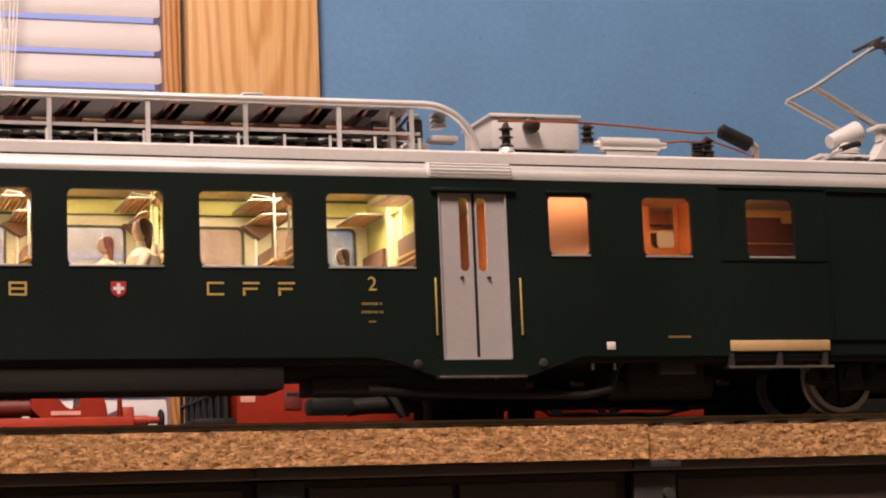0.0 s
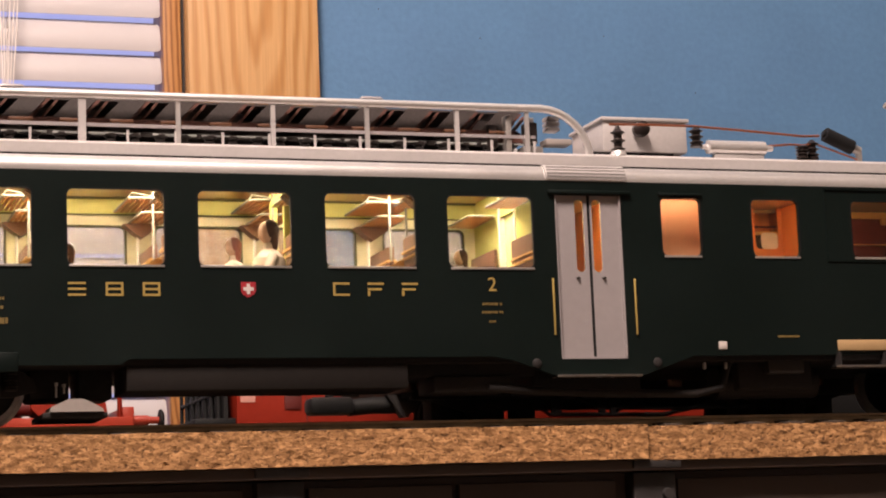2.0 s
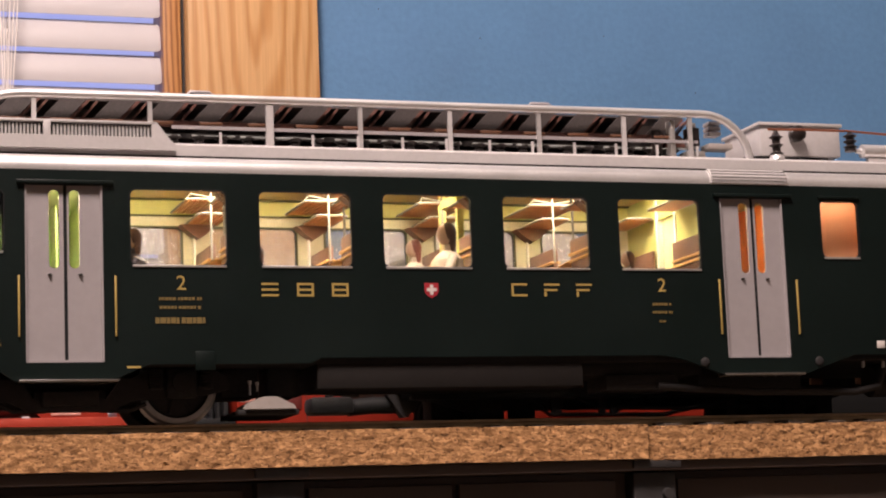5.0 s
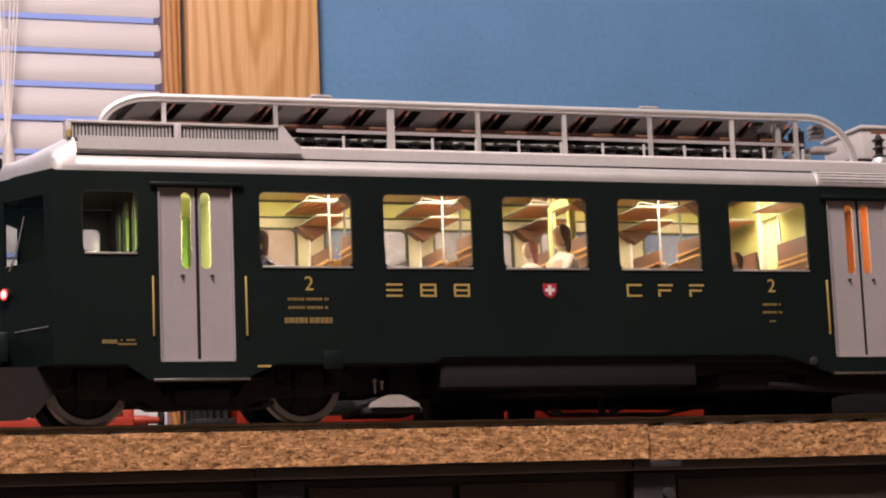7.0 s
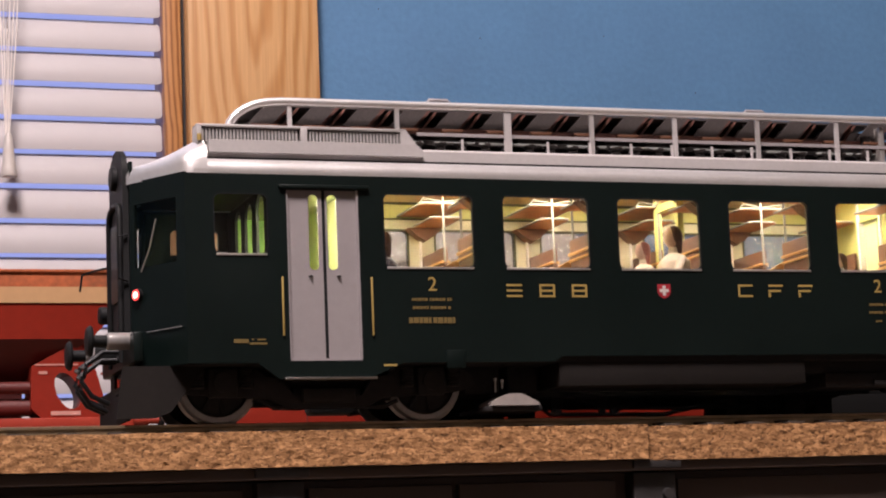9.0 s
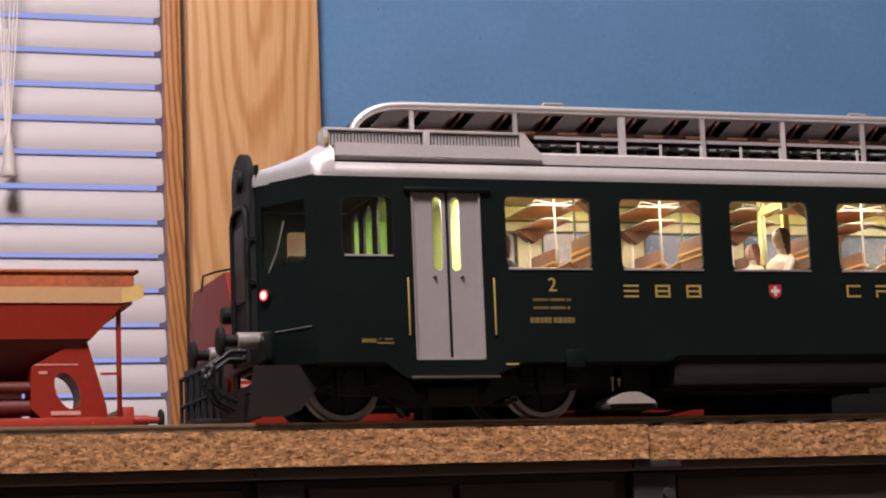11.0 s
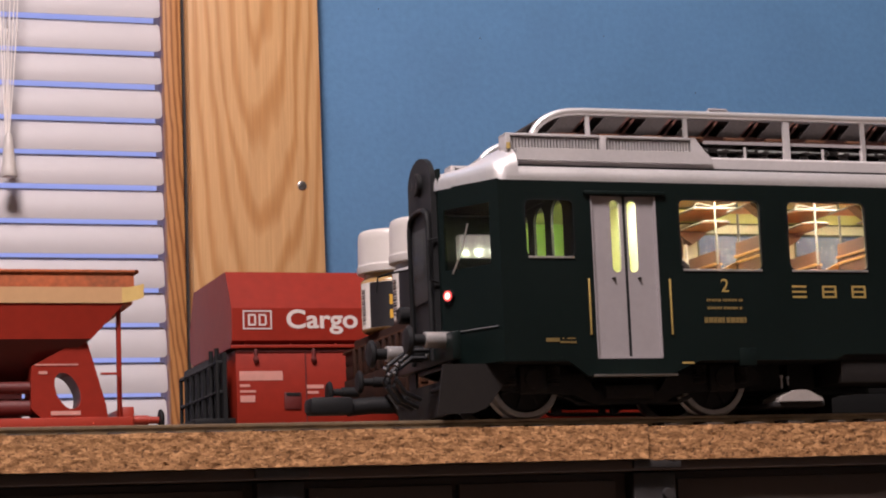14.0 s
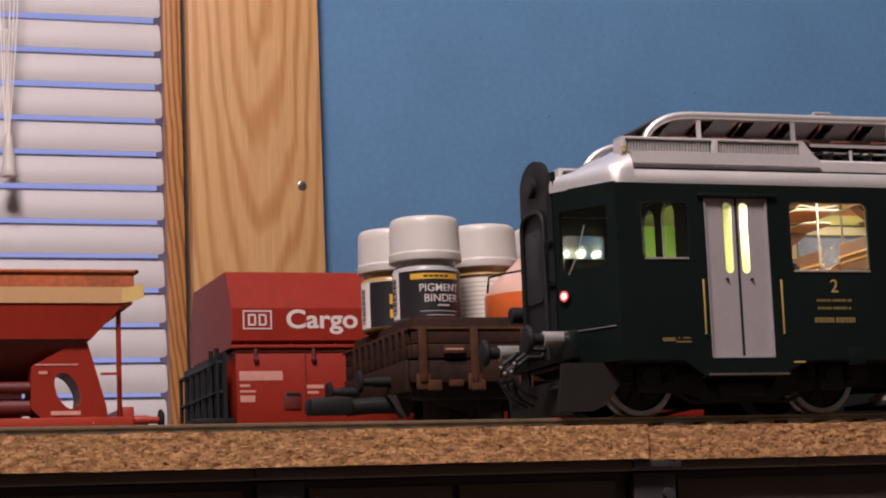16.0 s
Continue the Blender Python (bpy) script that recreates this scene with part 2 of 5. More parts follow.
# ---- mesh helpers (millimetres) ----
class G:
    def __init__(self):
        self.v, self.f, self.m = [], [], []

    def add(self, vs, fs, mi=0):
        o = len(self.v)
        self.v += [tuple(p) for p in vs]
        self.f += [tuple(i + o for i in f) for f in fs]
        self.m += [mi] * len(fs)
        return self

    def box(self, x0, x1, y0, y1, z0, z1, b=0.0, mi=0):
        if b <= 0:
            vs = [(x, y, z) for x in (x0, x1) for y in (y0, y1) for z in (z0, z1)]
            return self.add(vs, [(0, 1, 3, 2), (4, 6, 7, 5), (0, 4, 5, 1), (2, 3, 7, 6), (0, 2, 6, 4), (1, 5, 7, 3)], mi)
        bm = bmesh.new()
        bmesh.ops.create_cube(bm, size=1, matrix=Matrix.Translation(((x0 + x1) / 2, (y0 + y1) / 2, (z0 + z1) / 2)) @ Matrix.Diagonal((x1 - x0, y1 - y0, z1 - z0, 1)))
        bmesh.ops.bevel(bm, geom=bm.edges[:], offset=b, segments=2, profile=0.5, affect="EDGES")
        bm.verts.index_update()
        self.add([v.co[:] for v in bm.verts], [[v.index for v in f.verts] for f in bm.faces], mi)
        bm.free()
        return self

    def cyl(self, p0, p1, r, n=14, r2=None, mi=0):
        p0, p1 = Vector(p0), Vector(p1)
        q = (p1 - p0).to_track_quat("Z", "Y")
        r2 = r if r2 is None else r2
        vs = []
        for p, rad in ((p0, r), (p1, r2)):
            vs += [p + q @ Vector((rad * math.cos(2 * math.pi * i / n), rad * math.sin(2 * math.pi * i / n), 0)) for i in range(n)]
        fs = [(i, (i + 1) % n, n + (i + 1) % n, n + i) for i in range(n)] + [tuple(range(n))[::-1], tuple(range(n, 2 * n))]
        return self.add(vs, fs, mi)

    def tube(self, pts, r, n=8, mi=0):
        pts = [Vector(p) for p in pts]
        vs, fs = [], []
        for k, p in enumerate(pts):
            d = (pts[min(k + 1, len(pts) - 1)] - pts[max(k - 1, 0)]).normalized()
            q = d.to_track_quat("Z", "Y")
            vs += [p + q @ Vector((r * math.cos(2 * math.pi * i / n), r * math.sin(2 * math.pi * i / n), 0)) for i in range(n)]
        for k in range(len(pts) - 1):
            fs += [(k * n + i, k * n + (i + 1) % n, (k + 1) * n + (i + 1) % n, (k + 1) * n + i) for i in range(n)]
        e = (len(pts) - 1) * n
        fs += [tuple(range(n))[::-1], tuple(range(e, e + n))]
        return self.add(vs, fs, mi)

    def lathe(self, prof, at, axis="Z", n=24, mi=0, closed=False):
        """prof: (radius, height) pairs along the axis."""
        vs, fs = [], []
        for r, h in prof:
            for i in range(n):
                a = 2 * math.pi * i / n
                c, s = r * math.cos(a), r * math.sin(a)
                p = {"Z": (c, s, h), "X": (h, c, s), "Y": (s, h, c)}[axis]
                vs.append((at[0] + p[0], at[1] + p[1], at[2] + p[2]))
        for k in range(len(prof) - 1):
            fs += [(k * n + i, k * n + (i + 1) % n, (k + 1) * n + (i + 1) % n, (k + 1) * n + i) for i in range(n)]
        e = (len(prof) - 1) * n
        if closed:
            fs += [(e + i, e + (i + 1) % n, (i + 1) % n, i) for i in range(n)]
        else:
            fs += [tuple(range(n))[::-1], tuple(range(e, e + n))]
        return self.add(vs, fs, mi)

    def prism(self, poly, axis, a0, a1, mi=0):
        """poly: the two other coordinates in x, y, z order."""
        def p3(p, a):
            return {"X": (a, p[0], p[1]), "Y": (p[0], a, p[1]), "Z": (p[0], p[1], a)}[axis]
        n = len(poly)
        vs = [p3(p, a0) for p in poly] + [p3(p, a1) for p in poly]
        fs = [(i, (i + 1) % n, n + (i + 1) % n, n + i) for i in range(n)] + [tuple(range(n))[::-1], tuple(range(n, 2 * n))]
        return self.add(vs, fs, mi)

    def loft(self, rings, mi=0, caps=True):
        n = len(rings[0])
        vs = [p for r in rings for p in r]
        fs = []
        for k in range(len(rings) - 1):
            fs += [(k * n + i, k * n + (i + 1) % n, (k + 1) * n + (i + 1) % n, (k + 1) * n + i) for i in range(n)]
        if caps:
            e = (len(rings) - 1) * n
            fs += [tuple(range(n))[::-1], tuple(range(e, e + n))]
        return self.add(vs, fs, mi)

    def shell(self, rings, mi=0):
        """An open-bottomed loft."""
        n = len(rings[0])
        fs = [(k * n + i, k * n + i + 1, (k + 1) * n + i + 1, (k + 1) * n + i) for k in range(len(rings) - 1) for i in range(n - 1) if i != n // 2 - 1]
        fs += [tuple(range(n))[::-1]]
        return self.add([p for r in rings for p in r], fs, mi)

    def holed(self, x0, x1, z0, z1, hole, r, y0, y1, mi=0):
        """A wall piece in the xz plane, y0 to y1 thick, with one opening with rounded corners."""
        hx0, hx1, hz0, hz1 = hole
        k = 5
        inner = rounded(hx0, hx1, hz0, hz1, r, k)
        outer = [(x1, z0), (x1, z1), (x0, z1), (x0, z0)]
        n = len(inner)
        vs = [(p[0], y0, p[1]) for p in inner] + [(p[0], y0, p[1]) for p in outer]
        vs += [(p[0], y1, p[1]) for p in inner] + [(p[0], y1, p[1]) for p in outer]
        fs = []
        for o, flip in ((0, False), (n + 4, True)):
            for c in range(4):
                s = c * (k + 1)
                for j in range(k):
                    fs.append((o + s + j, o + n + c, o + s + j + 1))
                a, b2 = o + s + k, o + (s + k + 1) % n
                fs.append((a, o + n + c, o + n + (c + 1) % 4, b2))
        for i in range(n):
            fs.append((i, (i + 1) % n, n + 4 + (i + 1) % n, n + 4 + i))
        for c in range(4):
            fs.append((n + c, n + (c + 1) % 4, 2 * n + 4 + (c + 1) % 4, 2 * n + 4 + c))
        return self.add(vs, fs, mi)


def rounded(x0, x1, z0, z1, r, k=5):
    out = []
    for cx, cz, a0 in ((x1 - r, z0 + r, -90), (x1 - r, z1 - r, 0), (x0 + r, z1 - r, 90), (x0 + r, z0 + r, 180)):
        out += [(cx + r * math.cos(radians(a0 + 90 * j / k)), cz + r * math.sin(radians(a0 + 90 * j / k))) for j in range(k + 1)]
    return out


def mesh_of(name, g, mats):
    me = bpy.data.meshes.new(name)
    me.from_pydata([(x * 0.001, y * 0.001, z * 0.001) for x, y, z in g.v], [], g.f)
    for m in mats if isinstance(mats, (list, tuple)) else [mats]:
        me.materials.append(m)
    me.polygons.foreach_set("material_index", g.m)
    bm = bmesh.new()
    bm.from_mesh(me)
    bmesh.ops.recalc_face_normals(bm, faces=bm.faces[:])
    bm.to_mesh(me)
    bm.free()
    me.shade_smooth()
    me.set_sharp_from_angle(angle=radians(38))
    me.update()
    return me


def part(name, g, material, parent=None, label=""):
    ob = new(name, mesh_of(name, g, material))
    if parent:
        ob.parent = parent
    return tagged(ob, label)


def thing(name, label, category, group="", at=(0, 0, 0), kind=""):
    ob = new(name)
    ob.empty_display_size = 0.02
    ob.matrix_basis = pose(*(c * 0.001 for c in at))
    return tagged(ob, label, category, group, kind)


def words(name, text, size, at, material, parent, spacing=1.0, width=None, wrap=None, bold=0.0, label=""):
    """Raised lettering on a near face (xz plane); wrap = (radius, axis x, axis y) bends it round a jar. at: left baseline."""
    cu = bpy.data.curves.new(name, "FONT")
    cu.body, cu.size, cu.extrude, cu.space_character, cu.offset = text, size, 0.08, spacing, bold
    tmp = new("lettering_source", cu)
    me = bpy.data.meshes.new_from_object(tmp.evaluated_get(bpy.context.evaluated_depsgraph_get()))
    bpy.data.objects.remove(tmp)
    bpy.data.curves.remove(cu)
    xs = [v.co.x for v in me.vertices]
    k = width / (max(xs) - min(xs)) if width else 1.0
    for v in me.vertices:
        x, z, d = at[0] + (v.co.x - min(xs)) * k, at[2] + v.co.y, v.co.z
        if wrap:
            r, cx, cy = wrap
            a = (x - cx) / r
            p = (cx + (r + d + 0.1) * math.sin(a), cy - (r + d + 0.1) * math.cos(a), z)
        else:
            p = (x, at[1] - d, z)
        v.co = Vector(p) * 0.001
    me.materials.clear()
    me.materials.append(material)
    ob = new(name, me)
    ob.parent = parent
    return tagged(ob, label)


# ---- the room ----
YW = 500.0  # face of the back wall


def room():
    g = G().box(350, 2400, YW, YW + 90, -1100, 1300).box(-1600, -700, YW, YW + 90, -1100, 1300)
    g.box(-700, 350, YW, YW + 90, -1100, -60).box(-700, 350, YW, YW + 90, 640, 1300)
    wn = tagged(part("wall_north", g, WALL), "matt blue painted wall behind the layout", "wall", kind="structure")
    for x, z, a, b in ((473.7, 294.8, 1.2, 0.7), (521.6, 241.8, 1.6, 0.6), (402, 312, 0.7, 0.7), (634, 262, 0.8, 0.8), (566, 300, 0.6, 0.9)):
        part("scuff", G().box(x, x + a, YW - 0.15, YW + 0.05, z, z + b), BROWNGREY, wn)
    for name, b in (("wall_south", (-1600, 2400, -2290, -2200, -1100, 1300)), ("wall_west", (-1690, -1600, -2290, 590, -1100, 1300)), ("wall_east", (2400, 2490, -2290, 590, -1100, 1300))):
        tagged(part(name, G().box(*b), ROOMWALL), "plain beige painted room wall", "wall", kind="structure")
    tagged(part("floor", G().box(-1690, 2490, -2290, 590, -1150, -1100), FLOOR), "brown wooden room floor", "floor", kind="structure")
    tagged(part("ceiling", G().box(-1690, 2490, -2290, 590, 1300, 1350), CEIL), "white painted room ceiling", "ceiling", kind="structure")
    sky = part("backdrop", G().box(-699, 265, YW + 36, YW + 38, -59, 639), DUSK)
    tagged(sky, "blue dusk light outside the window", "sky", kind="structure")
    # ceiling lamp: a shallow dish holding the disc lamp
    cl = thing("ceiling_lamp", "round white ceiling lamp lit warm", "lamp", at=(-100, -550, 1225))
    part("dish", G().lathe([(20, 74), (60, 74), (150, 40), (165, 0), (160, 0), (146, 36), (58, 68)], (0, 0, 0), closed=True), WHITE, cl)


def window_and_blind():
    w = thing("window_1", "pine-framed window with a lowered white blind", "window", kind="structure")
    part("casing", G().box(268.9, 356.0, YW - 15, YW - 0.5, -60, 700, 1.2), PINE, w, "clear pine casing board with arched grain")
    part("jamb", G().box(255.8, 267.4, YW + 1, YW + 35, -60, 640, 0.8), PINESHADE, w, "reddish pine jamb with side shade put into its colour")
    part("jamb_back", G().box(265.6, 349, YW + 38.2, YW + 42, -60, 640), PINESHADE, w)
    # dark strip paints the shade in the gap between jamb and casing
    part("gap_shade_strip", G().box(267.4, 272.6, YW + 5, YW + 35, -60, 640), BROWNGREY, w)
    part("sill", G().box(-699, 255, YW + 2, YW + 32, -59, -45), PINE, w)
    g = G().lathe([(0.1, -0.35), (2.3, -0.35), (3.1, -0.05), (3.1, 0.1)], (341.7, YW - 15, 187.0), "Y", 20)
    g.box(339.8, 343.6, YW - 15.5, YW - 15.3, 186.6, 187.4)
    part("screw", g, STEEL, w, "bright countersunk screw head")
    part("glass", G().box(-699, 255.7, YW + 33, YW + 34.5, -45, 639), PANE, w).visible_shadow = False
    b = thing("venetian_blind", "white venetian blind, slats nearly closed", "blind")
    pitch, z0 = 22.25, 299.2
    # a slat: a shallow arc, rounded at its free end
    prof = []
    for k in range(9):
        a = -1 + 2 * k / 8
        prof.append((-1.6 * (1 - a * a) + 2.4 * a, 10.05 * a))
    sl = G()
    cols = [(-690, 0.0), (0, 0.0), (200, 0.0), (251.0, 0.0), (253.2, 0.4), (254.2, 1.1), (254.8, 2.2)]
    vs, fs = [], []
    for side in (0.0, 0.45):
        for x, inset in cols:
            for y, z in prof:
                s = (10.05 - inset) / 10.05
                vs.append((x, y * s + side, z * s))
    nc, n = len(cols), 9
    for sd in range(2):
        for c in range(nc - 1):
            for k in range(n - 1):
                a = sd * nc * n + c * n + k
                fs.append((a, a + 1, a + n + 1, a + n))
    for c in range(nc - 1):
        for k in (0, n - 1):
            a = c * n + k
            fs.append((a, a + n, a + n + nc * n, a + nc * n))
    for k in range(n - 1):
        a = (nc - 1) * n + k
        fs.append((a, a + 1, a + 1 + nc * n, a + nc * n))
    sl.add(vs, fs)
    me = mesh_of("slat", sl, SLAT)
    rnd = random.Random(4)
    for i in range(-14, 15):
        o = new("slat", me)
        o.parent = b
        o.matrix_basis = pose(rnd.uniform(-0.4, 0.4) * 0.001, (YW + 8) * 0.001, (z0 + 11.1 + pitch * i) * 0.001, 0, rnd.uniform(-0.06, 0.06), 0)
    part("headrail", G().box(-690, 255, YW - 2, YW + 26, 625, 650, 1), SLAT, b)
    rnd = random.Random(9)
    for i in range(6):
        x = 146.0 + 4.2 * i
        pts = []
        for k in range(13):
            z = 625 - (625 - 216) * k / 12
            e = (k / 12) ** 3
            pts.append(((x * (1 - e) + (152.8 + 0.3 * i) * e) + rnd.uniform(-0.5, 0.5), YW - 13 + rnd.uniform(-1, 1), z))
        part("cord", G().tube(pts, 0.42, 6), CORD, b)
    part("tassel", G().lathe([(1.5, 217), (2.6, 214), (3.4, 206), (4.6, 194), (5.4, 190.6), (5.0, 189.4), (0.5, 189.2)], (154.2, YW - 13, 0), "Z", 18), CAP, b, "white tapered cord tassel")


def board(name, x0, x1, ytop, ztop, thick, seed, label):
    """A chipboard shelf; its raw front edge is uneven."""
    nx, nz = int((x1 - x0) / 1.0), 14
    vs, fs = [], []
    for i in range(nx + 1):
        for k in range(nz + 1):
            x, z = x0 + (x1 - x0) * i / nx, ztop - thick * k / nz
            p = Vector((x * 0.22, z * 0.5, seed))
            d = noise.noise(p) * 0.5 + max(0.0, noise.noise(p * 2.3) - 0.12) * 0.7 * min(1.0, k / 4) + noise.noise(p * 4.1) * 0.25
            dz = noise.noise(Vector((x * 0.05, seed, 3))) * 0.35 + noise.noise(Vector((x * 0.4, seed, 9))) * 0.25 if k in (0, nz) else 0
            vs.append((x, ytop + d, z + dz))
    for i in range(nx):
        for k in range(nz):
            a = i * (nz + 1) + k
            fs.append((a, a + nz + 1, a + nz + 2, a + 1))
    g = G().add(vs, fs)
    g2 = G().box(x0, x1, ytop + 0.7, YW - 6, ztop - thick, ztop - 0.3)
    shelf = thing(name, label, "shelf board", kind="structure")
    part("panel", g2, BOARDTOP, shelf)
    part("raw_edge", g, CHIP, shelf, "crumbly raw chipboard edge")


def bench():
    board("shelf_board", -420, 354.6, -10, -5.4, 14.2, 1.0, "raw chipboard layout shelf, long piece")
    board("shelf_board", 355.6, 1500, -8.2, -6.0, 14.2, 7.0, "raw chipboard layout shelf, butted piece")
    b = thing("bench_frame", "dark wooden frame and steel brackets under the shelf", "frame", kind="structure")
    part("rail", G().box(-600, 1500, -6.0, 30, -24.2, -19.9, 0.4), BENCH, b)
    part("apron", G().box(-600, 1500, 6, 26, -160, -24.6), BENCH, b)
    for x0, x1 in ((-300, 186), (212, 272), (275, 344), (372, 700), (703, 1200)):
        part("panel", G().box(x0, x1, 1.5, 6, -150, -27.5, 0.8), BENCH, b)
    for x in (190, 350):
        g = G().box(x, x + 19, -3.4, 8, -150, -24.9, 0.6).box(x - 1.5, x + 20, -8, 8, -23.4, -19.8, 0.4)
        g.lathe([(0.4, -5.6), (2.2, -5.6), (2.6, -3.3)], (x + 15, 0, -34), "Y", 14)
        part("bracket", g, BENCHSTEEL, b, "dark steel angle bracket with a bolt")
    for x in (-560, 1440):
        part("leg", G().box(x, x + 60, 40, 100, -1100, -19.9, 2), BENCH, b)
        part("leg", G().box(x, x + 60, 400, 460, -1100, -19.9, 2), BENCH, b)


def track(yc, zoff, label):
    t = thing("track", label, "railway track", kind="structure")
    prof = [(-2.6, -5.2), (2.6, -5.2), (2.6, -4.6), (0.7, -3.9), (0.6, -1.6), (1.3, -1.2), (1.3, -0.2), (1.0, 0), (-1.0, 0), (-1.3, -0.2), (-1.3, -1.2), (-0.6, -1.6), (-0.7, -3.9), (-2.6, -4.6)]
    for y in (yc - 23.8, yc + 23.8):
        part("rail", G().prism([(y + a, z + zoff) for a, z in prof], "X", -400, 1480), RAILSIDE, t)
    me = mesh_of("sleeper", G().box(-4, 4, yc - 39, yc + 39, -5.38 + zoff, -4.0 + zoff, 0.3).box(-3.5, 3.5, yc - 29, yc - 19, -4.2 + zoff, -2.9 + zoff), SLEEPER)
    for i in range(95):
        o = new("sleeper", me)
        o.parent = t
        o.location.x = (-390 + i * 19.6) * 0.001


# ---- wagons and jars on the sidings ----
def wheelset(name, parent, x, yc, r, mat2=DARK):
    g = G().cyl((x, yc - 30, r), (x, yc + 30, r), 2.5)
    for y in (yc - 27, yc + 20.5):
        g.lathe([(1, y), (r - 2.5, y + 0.4), (r - 2, y), (r, y), (r, y + 5), (r + 1.2, y + 5.2), (r + 1.2, y + 6.5), (1, y + 6.5)], (x, 0, r), "Y", 32)
    part(name, g, mat2, parent)


def buffer_pair(parent, x, direction, yc, z, barrel, gap=27.4):
    for y in (yc - gap, yc + gap):
        g = G().lathe([(2.6, 0), (2.6, direction * 9), (2.0, direction * 9.2), (1.8, direction * 15)], (x, y, z), "X", 16)
        p = part("buffer", g, barrel, parent)
        part("buffer_disc", G().lathe([(1.0, direction * 14.5), (5.4, direction * 15), (5.8, direction * 15.8), (4.6, direction * 17), (0.5, direction * 17.4)], (x, y, z), "X", 24), BLACK, p)


def low_wagon():
    w = thing("low_sided_wagon", "weathered brown low-sided wagon loaded with jars", "wagon")
    y0, y1, x0, x1, yc = 132, 246, 298, 548, 189
    part("floor", G().box(x0 + 2, x1 - 2, y0 + 2, y1 - 2, 30, 37, 0.4), WAGONBROWN, w)
    part("underframe", G().box(x0 + 4, x1 - 4, y0 + 18, y0 + 24, 19, 30).box(x0 + 4, x1 - 4, y1 - 24, y1 - 18, 19, 30).box(x0 + 1, x0 + 8, y0 + 8, y1 - 8, 20, 32, 0.5).box(x1 - 8, x1 - 1, y0 + 8, y1 - 8, 20, 32, 0.5), DARK, w)
    for i in range(2):
        zt = 38 + 7 * i
        for y in (y0, y1 - 2.2):
            part("side_plank", G().box(x0 + 1, x1 - 1, y, y + 2.2, zt - 0.5, zt + 6.2, 0.35), WAGONBROWN, w)
        for x in (x0, x1 - 2.2):
            part("end_plank", G().box(x, x + 2.2, y0 + 2.4, y1 - 2.4, zt - 0.5, zt + 6.2, 0.35), WAGONBROWN, w)
    for i in range(10):
        x = x0 + 4 + i * 26
        part("stanchion", G().box(x, x + 4, y0 - 2.0, y0 + 0.2, 26, 52.6, 0.4).box(x - 1.5, x + 5.5, y0 - 1.2, y0 + 0.2, 22.5, 30, 0.4), WAGONRUST, w)
    for i in range(9):
        y = y0 + 6 + i * 10.6
        part("end_rib", G().box(x0 - 1.6, x0 + 0.2, y, y + 2.6, 37, 51.5, 0.3), WAGONBROWN, w)
    part("top_rail", G().box(x0 - 0.8, x1, y0 - 0.8, y0 + 2.6, 51, 52.4, 0.4).box(x0 - 0.8, x0 + 2.6, y0 - 0.8, y1, 51, 52.4, 0.4).box(x0, x1, y1 - 2.6, y1 + 0.8, 51, 52.4, 0.4), WAGONRUST, w)
    part("headstock", G().box(x0 - 1.5, x0 + 3, y0 + 4, y1 - 4, 22, 37, 0.6), WAGONBROWN, w)
    part("side_sill", G().box(x0, x1, y0 + 0.4, y0 + 5, 26, 36.5, 0.5), WAGONBROWN, w)
    part("number_board", G().box(314, 325, y0 - 2.4, y0 - 1.2, 39.5, 43.5, 0.3).box(315, 324, y0 - 2.5, y0 - 2.35, 41.2, 41.9, mi=1), [WAGONRUST, FADEPRINT], w)
    for k in range(3):
        part("step_iron", G().box(306 + 11 * k, 313 + 11 * k, y0 - 1.6, y0 + 2, 22 + (k == 1) * 2, 27, 0.4), WAGONRUST, w)
    buffer_pair(w, x0 - 1, -1, yc, 29, BLACK)
    g = G().tube([(x0 + 4, yc - 30, 17.5), (x0 - 12, yc - 30, 17.5), (x0 - 24, yc - 30, 16.5)], 4.2, 10)
    g.box(x0 - 44, x0 - 22, yc - 37, yc - 23, 13.2, 21.5, 2.5)
    part("coupler", g, BLACK, w, "chunky black plastic claw coupler")
    for x in (341, 505):
        wheelset("wheelset", w, x, yc, 14.5)
        part("axle_guard", G().prism([(x - 16, 30), (x + 16, 30), (x + 8, 8), (x - 8, 8)], "Y", y0 + 17, y0 + 19.5), DARK, w)
        part("leaf_spring", G().prism([(x - 30, 27), (x + 30, 27), (x + 28, 18), (x + 12, 13), (x - 12, 13), (x - 28, 18)], "Y", y0 + 14, y0 + 17), DARK, w)
        part("axle_box", G().box(x - 6, x + 6, y0 + 11, y0 + 15, 8, 20, 1), DARK, w)
        for s in (-22, 22):
            part("brake_shoe", G().box(x + s - 5, x + s + 5, y0 + 20, y0 + 34, 4, 26, 1), DARK, w)
    part("sole_bar", G().box(x0 + 2, x1 - 2, y0 + 6, y0 + 11, 18.4, 30, 0.4), DARK, w)
    part("truss_rod", G().tube([(361, y0 + 8, 17), (370.5, y0 + 8, 10.4), (431, y0 + 8, 9.6), (468, y0 + 8, 17)], 1.1, 8), DARK, w)
    part("truss_rod", G().tube([(384, y0 + 8, 19), (396.5, y0 + 8, 13.3), (439, y0 + 8, 12.4), (478, y0 + 8, 13)], 0.9, 8), DARK, w)
    for x, d in ((374, 2.6), (398, 1.6), (404, 1.6)):
        part("queen_post", G().box(x - d, x + d, y0 + 7, y0 + 9, 9.4, 20), DARK, w)
    part("brake_lever", G().tube([(404, y0 + 9, 10.5), (420, y0 + 9, 17.5), (424, y0 + 9, 19)], 0.8, 6), DARK, w)
